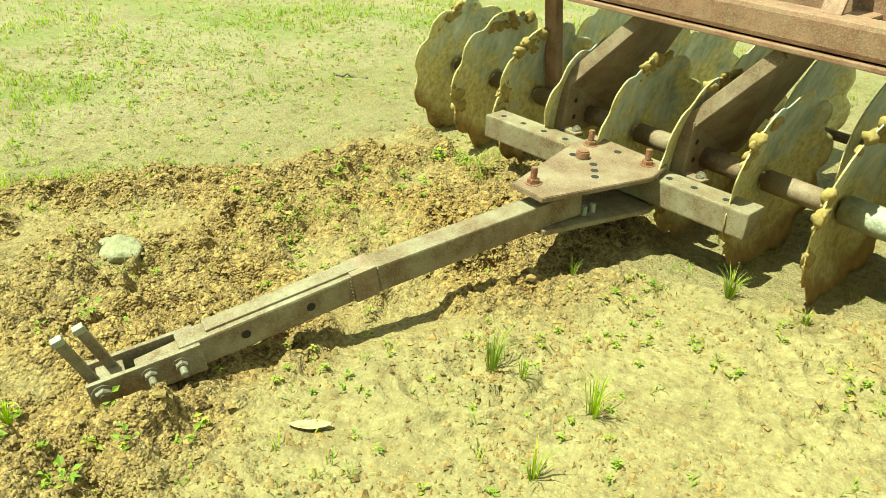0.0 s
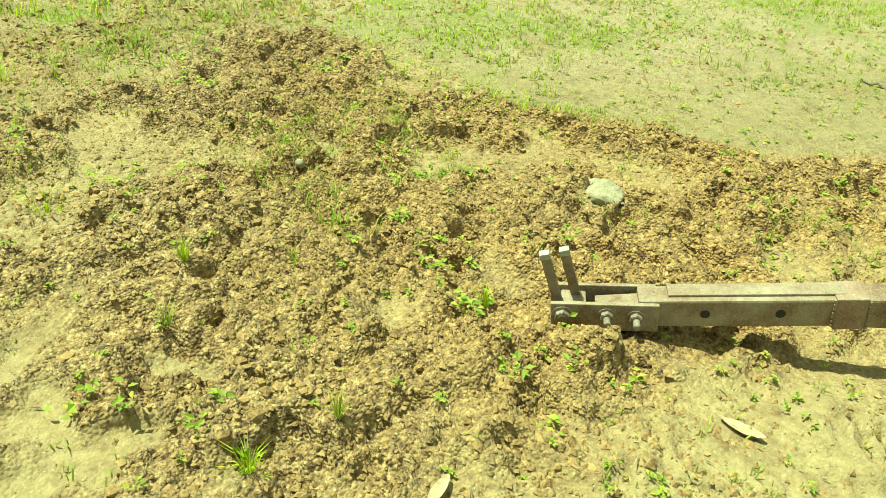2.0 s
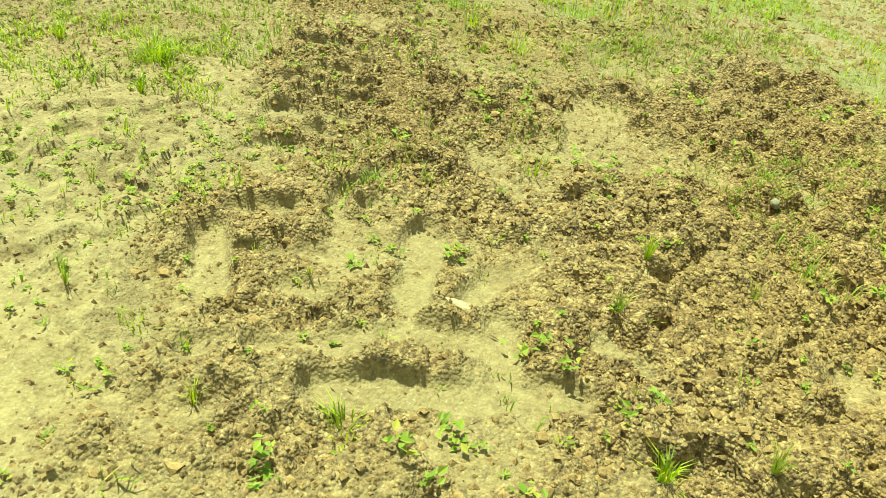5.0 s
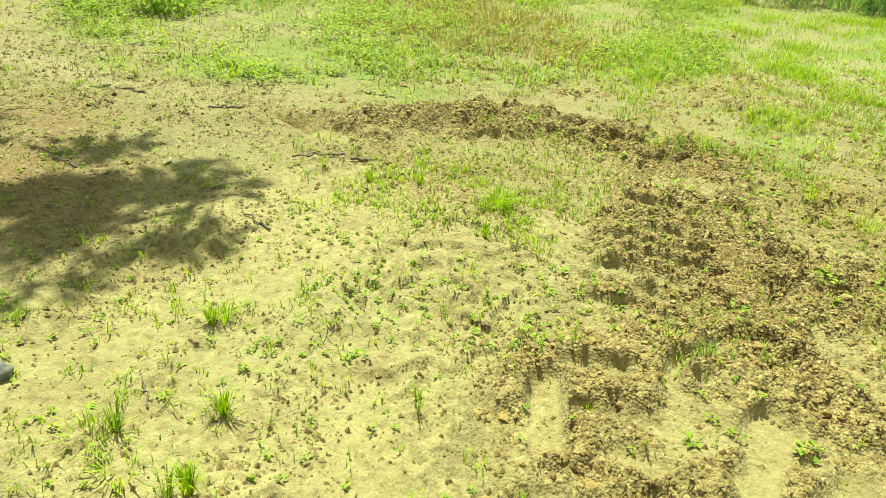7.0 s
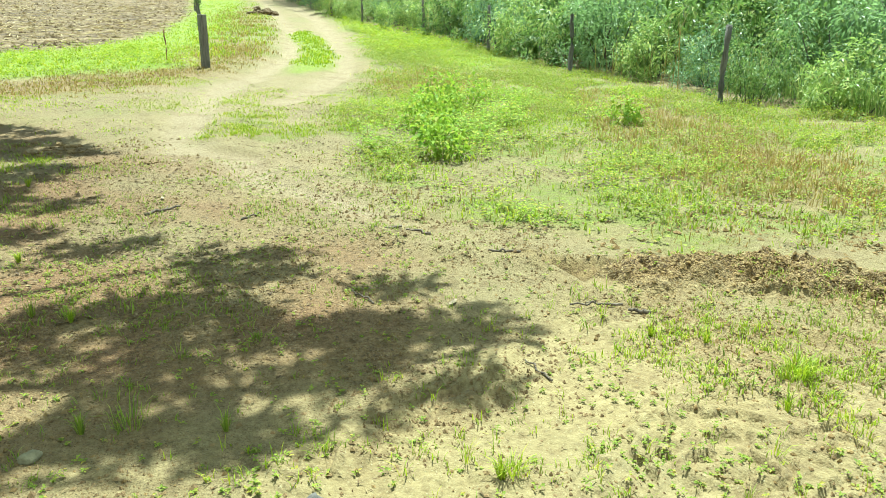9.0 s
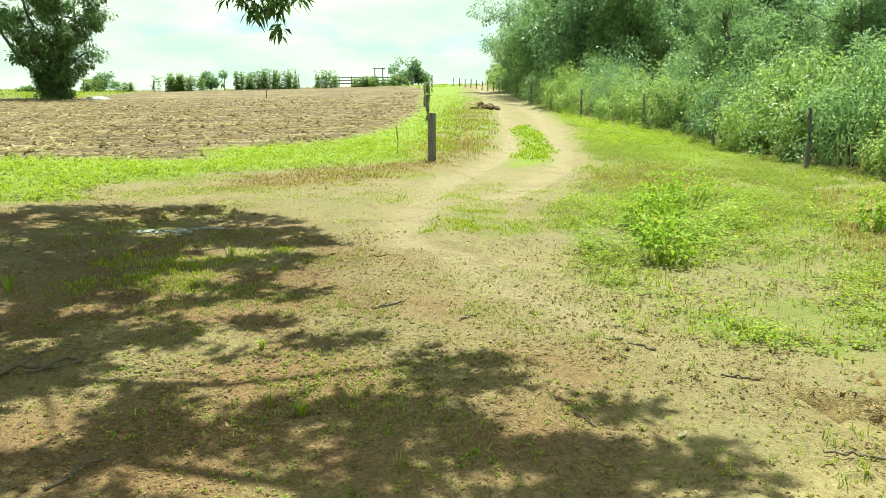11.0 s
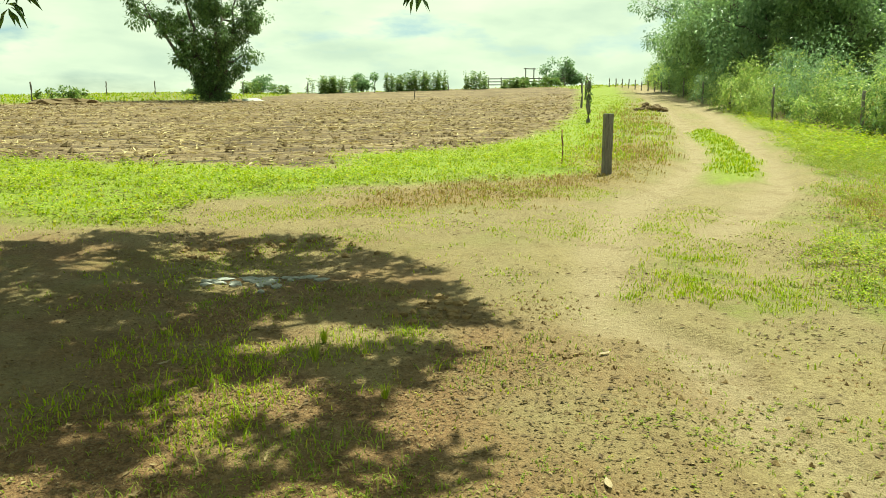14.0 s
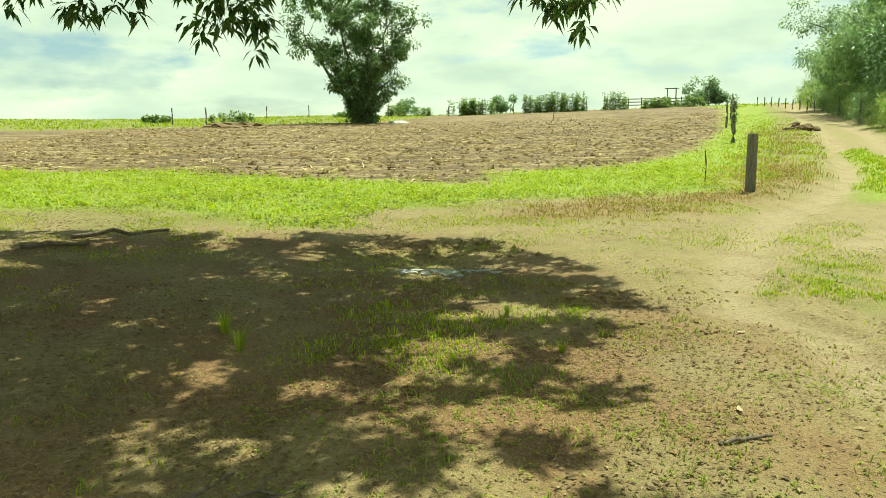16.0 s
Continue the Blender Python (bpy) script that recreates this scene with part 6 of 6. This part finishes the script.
clods("sand_crumbs", scatter(34000, (0.5, -0.4, 4.4, 4.2), lambda x, y: (1 - zone(x, y, DUG, 0.2, 0.1)) * (0.08 + 0.92 * patchy(x, y, 0.35, 115, 0.46)), 105), 0.0050, SHADE_CLOD, "brown crumbs scattered over the sandy yard", 106, 2.6, 0)
clods("shade_crumbs", scatter(24000, (-3.0, 3.0, 5.5, 9.5), lambda x, y: 0.06 + 0.8 * patchy(x, y, 0.7, 66, 0.48), 85), 0.0085, SHADE_CLOD, "brown crumbs and bits of soil on the yard under the tree", 86, 2.6, 0)
clods("fence_side_clods", scatter(26000, (4.4, -3.5, 10, 3.0), lambda x, y: (1 - zone(x, y, DUG, 0.3, 0.2)) * (0.1 + 0.9 * patchy(x, y, 0.6, 114, 0.45)) * np.clip(1.3 - x / 9, 0.1, 1), 103), 0.011, CLOD, "bits of soil among the thin grass by the fence", 104, 2.6, 0)
clods("track_clods", scatter(2600, (1.2, 7.8, 4.6, 13.0), lambda x, y: np.maximum(zone(x, y, [(3.0, 10.0), (3.7, 9.2), (4.3, 8.6), (3.5, 7.9), (2.9, 9.0)], 0.4, 0.2), 0.8 * np.exp(-(near_line(x, y, [(1.2, 12.0), (1.7, 12.4), (2.7, 12.3), (3.0, 11.6)]) / 0.22) ** 2)) * patchy(x, y, 0.4, 110, 0.4), 97), 0.022, SHADE_CLOD, "brown clods kicked up beside the hollow and the track", 98, 2.4, 1)
clods("field_clods", scatter(30000, (-14, 19, 36, 70), lambda x, y: zone(x, y, FIELD, 0.8, 0.4) * np.clip(1.2 - y / 62, 0.1, 1), 57), 0.042, FIELD_CLOD, "clods on the ploughed field", 58, 2.6, 0)


def flakes(name, places, long, wide, lift, material, label, category, seed):
    """Flat bits lying on the ground: straw or fallen leaves, all in one object."""
    r = np.random.default_rng(seed)
    n = len(places)
    a = r.uniform(0, 2 * np.pi, n)
    pos = np.c_[places, ground_height(places[:, 0], places[:, 1]) + lift]
    way = np.stack([np.cos(a), np.sin(a), r.uniform(-0.12, 0.3, n)], 1)
    L = long * r.uniform(0.5, 1.4, n)
    v, f = leaf_fan(pos, way, L, L * wide, 0.05, r, True)
    return tagged(new(name, make_mesh(name, v, f, material)), label, category, kind="stuff")


flakes("field_straw", scatter(80000, (-14, 19, 38, 72), lambda x, y: zone(x, y, FIELD, 0.8, 0.4) * (0.15 + 0.85 * patchy(x, y, 1.3, 65, 0.38)) * np.clip(1.3 - y / 60, 0.12, 1), 61), 0.34, 0.10, 0.09, STRAW, "pale straw left on the ploughed field", "straw", 62)
flakes("leaf_litter", scatter(110000, (-6, 2, 4.2, 13.5), lambda x, y: zone(x, y, SHADE_GROUND, 1.0, 0.5) * (0.25 + 0.75 * patchy(x, y, 0.6, 67, 0.4)), 63), 0.026, 0.45, 0.006, LITTER, "fallen leaves and chaff under the tree", "leaf litter", 64)
flakes("far_chaff", scatter(44000, (-6, 4, 11, 18), lambda x, y: (0.1 + 0.9 * patchy(x, y, 1.1, 70, 0.46)) * (1 - 0.8 * zone(x, y, ROAD, 0.5, 0.2)), 81), 0.045, 0.4, 0.006, LITTER, "dry leaves and chaff scattered over the bare ground", "chaff", 82)
flakes("yard_chaff", scatter(14000, (0, -7, 5, 6), lambda x, y: 0.15 + 0.6 * patchy(x, y, 0.7, 69, 0.5), 65), 0.028, 0.16, 0.006, LITTER, "bits of dry stalk on the bare earth", "chaff", 66)

# ---- single things on the ground ----
def lay(name, bm, x, y, material, label, category, lift=0.0, turn=0.0, group="", smooth=True):
    ob = part(name, bm, material, None, smooth=smooth)
    p = spot(x, y)
    ob.matrix_world = pose(p[0], p[1], p[2] + lift, 0, 0, turn)
    return tagged(ob, label, category, group)


def curled_leaf(long, wide, curl, seed):
    bm = bmesh.new()
    rnd = random.Random(seed)
    rows = []
    for k in range(9):
        t = k / 8
        w = wide * math.sin(math.pi * min(1, t * 0.93 + 0.05)) ** 0.8
        x, z = long * (t - 0.5), curl * (t - 0.5) ** 2 * 4
        rows.append([bm.verts.new((x, s * w / 2, z + abs(s) * w * 0.12 + rnd.uniform(-1, 1) * 0.002)) for s in (-1, -0.5, 0, 0.5, 1)])
    for a, b in zip(rows, rows[1:]):
        for j in range(4):
            bm.faces.new([a[j], a[j + 1], b[j + 1], b[j]])
    return bm


lay("rock", lump((0.095, 0.078, 0.062), 2, 0.24, 4), 2.02, -2.56, STONE, "pale grey stone lying among turned clods", "stone", 0.022)
lay("rock", lump((0.035, 0.03, 0.03), 5, 0.4, 3), 1.24, 1.99, DARK_STONE, "small dark stone on the sandy yard", "stone", 0.015)
lay("rock", lump((0.04, 0.03, 0.025), 6, 0.3, 3), 0.70, 2.95, STONE, "small pale stone at the edge of the shade", "stone", 0.012)
lay("rock", lump((0.022, 0.02, 0.02), 7, 0.3, 3), 2.72, -1.5, STONE, "small white stone on the turned soil", "stone", 0.02)
lay("dry_leaf", curled_leaf(0.125, 0.04, 0.008, 1), 0.84, -2.04, DRY_LEAF, "pale dry curled leaf on bare earth", "leaf", 0.012, 25)
lay("yellow_leaf", curled_leaf(0.095, 0.026, 0.012, 2), 1.15, 0.73, YELLOW_LEAF, "bright yellow fallen leaf on bare earth", "leaf", 0.008, 105)
for k, (x, y, a) in enumerate(((1.02, -1.18, 120), (1.83, -0.30, 70), (2.9, 2.9, 20), (3.86, 7.92, 15), (2.95, 6.4, 70), (1.1, 8.6, 40))):
    lay("dry_leaf", curled_leaf(0.10, 0.032, 0.007, 10 + k), x, y, DRY_LEAF, "dry pale leaf lying on the ground", "leaf", 0.012, a, "fallen leaves")


def stick(x, y, long, turn, r, seed, label="dead brown stick lying on the ground"):
    rnd = random.Random(seed)
    runs = [limb((-long / 2, 0, 0), (long / 2, 0, 0.01), r, r * 0.6, rnd, 0.10, 7)]
    if long > 0.25:
        p = runs[0][4][0]
        runs.append(limb(p, Vector(p) + Vector((long * 0.2, long * 0.18, 0.01)), r * 0.6, r * 0.3, rnd, 0.1, 3))
    lay("stick", tube_mesh(runs, 7), x, y, STICK, label, "stick", r * 0.8, turn, "fallen sticks")


for k, (x, y, long, turn, r) in enumerate(((3.40, 2.28, 0.30, 140, 0.008), (3.52, 2.08, 0.12, 120, 0.013), (3.72, 4.35, 0.24, 150, 0.012), (3.74, 4.02, 0.20, 110, 0.012), (3.80, 3.25, 0.22, 130, 0.011), (2.62, 3.35, 0.25, 80, 0.006),
                                           (-0.15, 5.70, 1.0, 8, 0.022), (0.25, 5.8, 0.5, 20, 0.012), (2.75, 6.0, 0.32, 5, 0.014), (-2.2, 13.4, 1.3, 30, 0.035), (-2.8, 12.6, 0.8, 10, 0.03), (2.55, 2.05, 0.22, 70, 0.006),
                                           (2.4, -5.1, 0.25, 10, 0.01), (0.2, 4.1, 0.4, 35, 0.01), (1.38, 1.55, 0.16, 50, 0.004), (4.4, 5.0, 0.2, 60, 0.01), (3.2, 5.4, 0.22, 15, 0.01), (1.0, -1.05, 0.12, 40, 0.009))):
    stick(x, y, long, turn, r, 500 + k)

rubble = thing("rubble", spot(1.9, 10.7), "patch of crushed white rubble in a hollow under the tree", "rubble")
for k in range(34):
    rnd = random.Random(900 + k)
    bm = lump((0.03 + 0.06 * rnd.random(), 0.03 + 0.05 * rnd.random(), 0.02), k, 0.4, 1)
    x, y = rnd.gauss(0, 0.26), rnd.gauss(0, 0.16)
    q = spot(1.9 + x, 10.7 + y)
    bmesh.ops.translate(bm, vec=(x, y, q[2] - rubble.location.z + 0.008), verts=bm.verts)
    part("chip", bm, RUBBLE, rubble)


def tuft(x, y, tall, n, seed, material, label, lean=0.9, wide=0.0042, name="grass_tuft", spread=0.10):
    n = max(12, int(n * 0.6))
    r = np.random.default_rng(seed)
    t = thing(name, spot(x, y, 0.005), label, "grass", "single grass tufts")
    a = r.uniform(0, 2 * np.pi, n)
    out = np.c_[np.cos(a), np.sin(a), np.zeros(n)]
    base = out * (tall * spread * np.sqrt(r.uniform(0, 1, n)))[:, None]
    h = tall * r.uniform(0.5, 1.0, n)
    reach = (h * lean * r.uniform(0.1, 1.0, n))[:, None]
    tip = base + np.c_[np.zeros((n, 2)), h] + out * reach
    v, f = strips(base, tip, wide * r.uniform(0.6, 1.2, n), np.c_[np.zeros((n, 2)), h * 0.2] - out * reach * 0.2, np.c_[-np.sin(a), np.cos(a), np.zeros(n)])
    ob = new("tuft_leaf", make_mesh("tuft_leaf", v, f, material))
    ob.parent = t
    return t


def sprawl():
    return ((1.17, 1.52, 0.10, 150, FRESH), (1.10, 1.36, 0.09, 90, FRESH), (1.42, 1.30, 0.08, 80, GRASS), (1.81, 1.63, 0.08, 80, FRESH), (3.26, 1.18, 0.10, 160, FRESH), (2.58, 1.01, 0.07, 70, FRESH), (1.06, 2.93, 0.14, 160, GRASS), (1.50, 3.37, 0.08, 70, GRASS), (3.30, 1.17, 0.12, 160, FRESH), (1.84, 1.63, 0.08, 120, FRESH), (1.49, 2.26, 0.09, 80, GRASS), (1.32, 4.24, 0.08, 80, GRASS),
            (3.33, 1.17, 0.12, 160, FRESH), (2.09, -1.37, 0.10, 60, GRASS), (2.06, -1.50, 0.08, 40, GRASS), (2.74, -0.55, 0.10, 90, FRESH), (1.32, -0.82, 0.07, 70, FRESH), (1.33, -0.05, 0.08, 120, FRESH), (3.97, -0.49, 0.12, 120, FRESH), (4.33, -0.24, 0.12, 120, FRESH), (2.09, -1.42, 0.09, 60, GRASS))


for k, (x, y, tall, n, m) in enumerate(sprawl()):
    tuft(x, y, tall * 0.8, n * 0.6, 760 + k, m, "low spreading tuft of bright green grass on the earth", 1.5, 0.0042, spread=0.7)
for k, (x, y, tall, n, m) in enumerate(((0.44, -2.47, 0.19, 60, GRASS), (0.11, -2.45, 0.17, 56, FRESH), (0.20, -2.13, 0.13, 40, FRESH), (0.34, -2.47, 0.10, 30, GRASS), (-0.49, -3.26, 0.08, 60, WEED), (1.57, -1.67, 0.08, 60, FRESH), (2.14, -0.89, 0.09, 60, FRESH), (1.31, -0.82, 0.11, 70, FRESH), (1.88, -0.77, 0.08, 40, GRASS),
                                        (3.22, 1.85, 0.09, 90, FRESH), (3.32, 1.61, 0.09, 90, FRESH), (2.94, 1.09, 0.09, 70, FRESH), (1.77, 1.63, 0.10, 90, FRESH), (1.42, 1.29, 0.10, 90, FRESH), (1.12, 1.15, 0.11, 120, FRESH), (2.13, 8.7, 0.13, 140, FRESH), (1.47, 5.43, 0.09, 120, FRESH), (1.31, 4.16, 0.09, 120, FRESH), (-0.21, 8.49, 0.22, 160, FRESH), (2.28, 7.65, 0.12, 90, FRESH),
                                        (-0.22, -3.34, 0.14, 90, WEED), (0.36, -3.2, 0.10, 30, GRASS), (1.22, 1.5, 0.13, 60, GRASS),
                                        (1.1, 1.2, 0.12, 50, GRASS), (1.78, 1.8, 0.10, 20, FRESH), (-0.05, 8.05, 0.24, 160, GRASS), (1.98, 0.35, 0.05, 20, FRESH), (1.35, 0.32, 0.07, 26, FRESH), (2.0, -1.2, 0.08, 20, GRASS),
                                        (0.9, 3.0, 0.10, 90, GRASS), (1.3, 2.62, 0.10, 60, GRASS), (2.2, 0.95, 0.08, 26, GRASS), (1.7, 0.8, 0.10, 24, GRASS), (2.02, 8.4, 0.2, 60, GRASS), (1.2, 4.4, 0.13, 50, GRASS), (1.0, -0.35, 0.08, 50, WEED), (1.3, -1.05, 0.09, 40, WEED))):
    tuft(x, y, tall, n, 700 + k, m, "tuft of green grass growing from the earth" if m is not WEED else "low green weed growing from the earth")
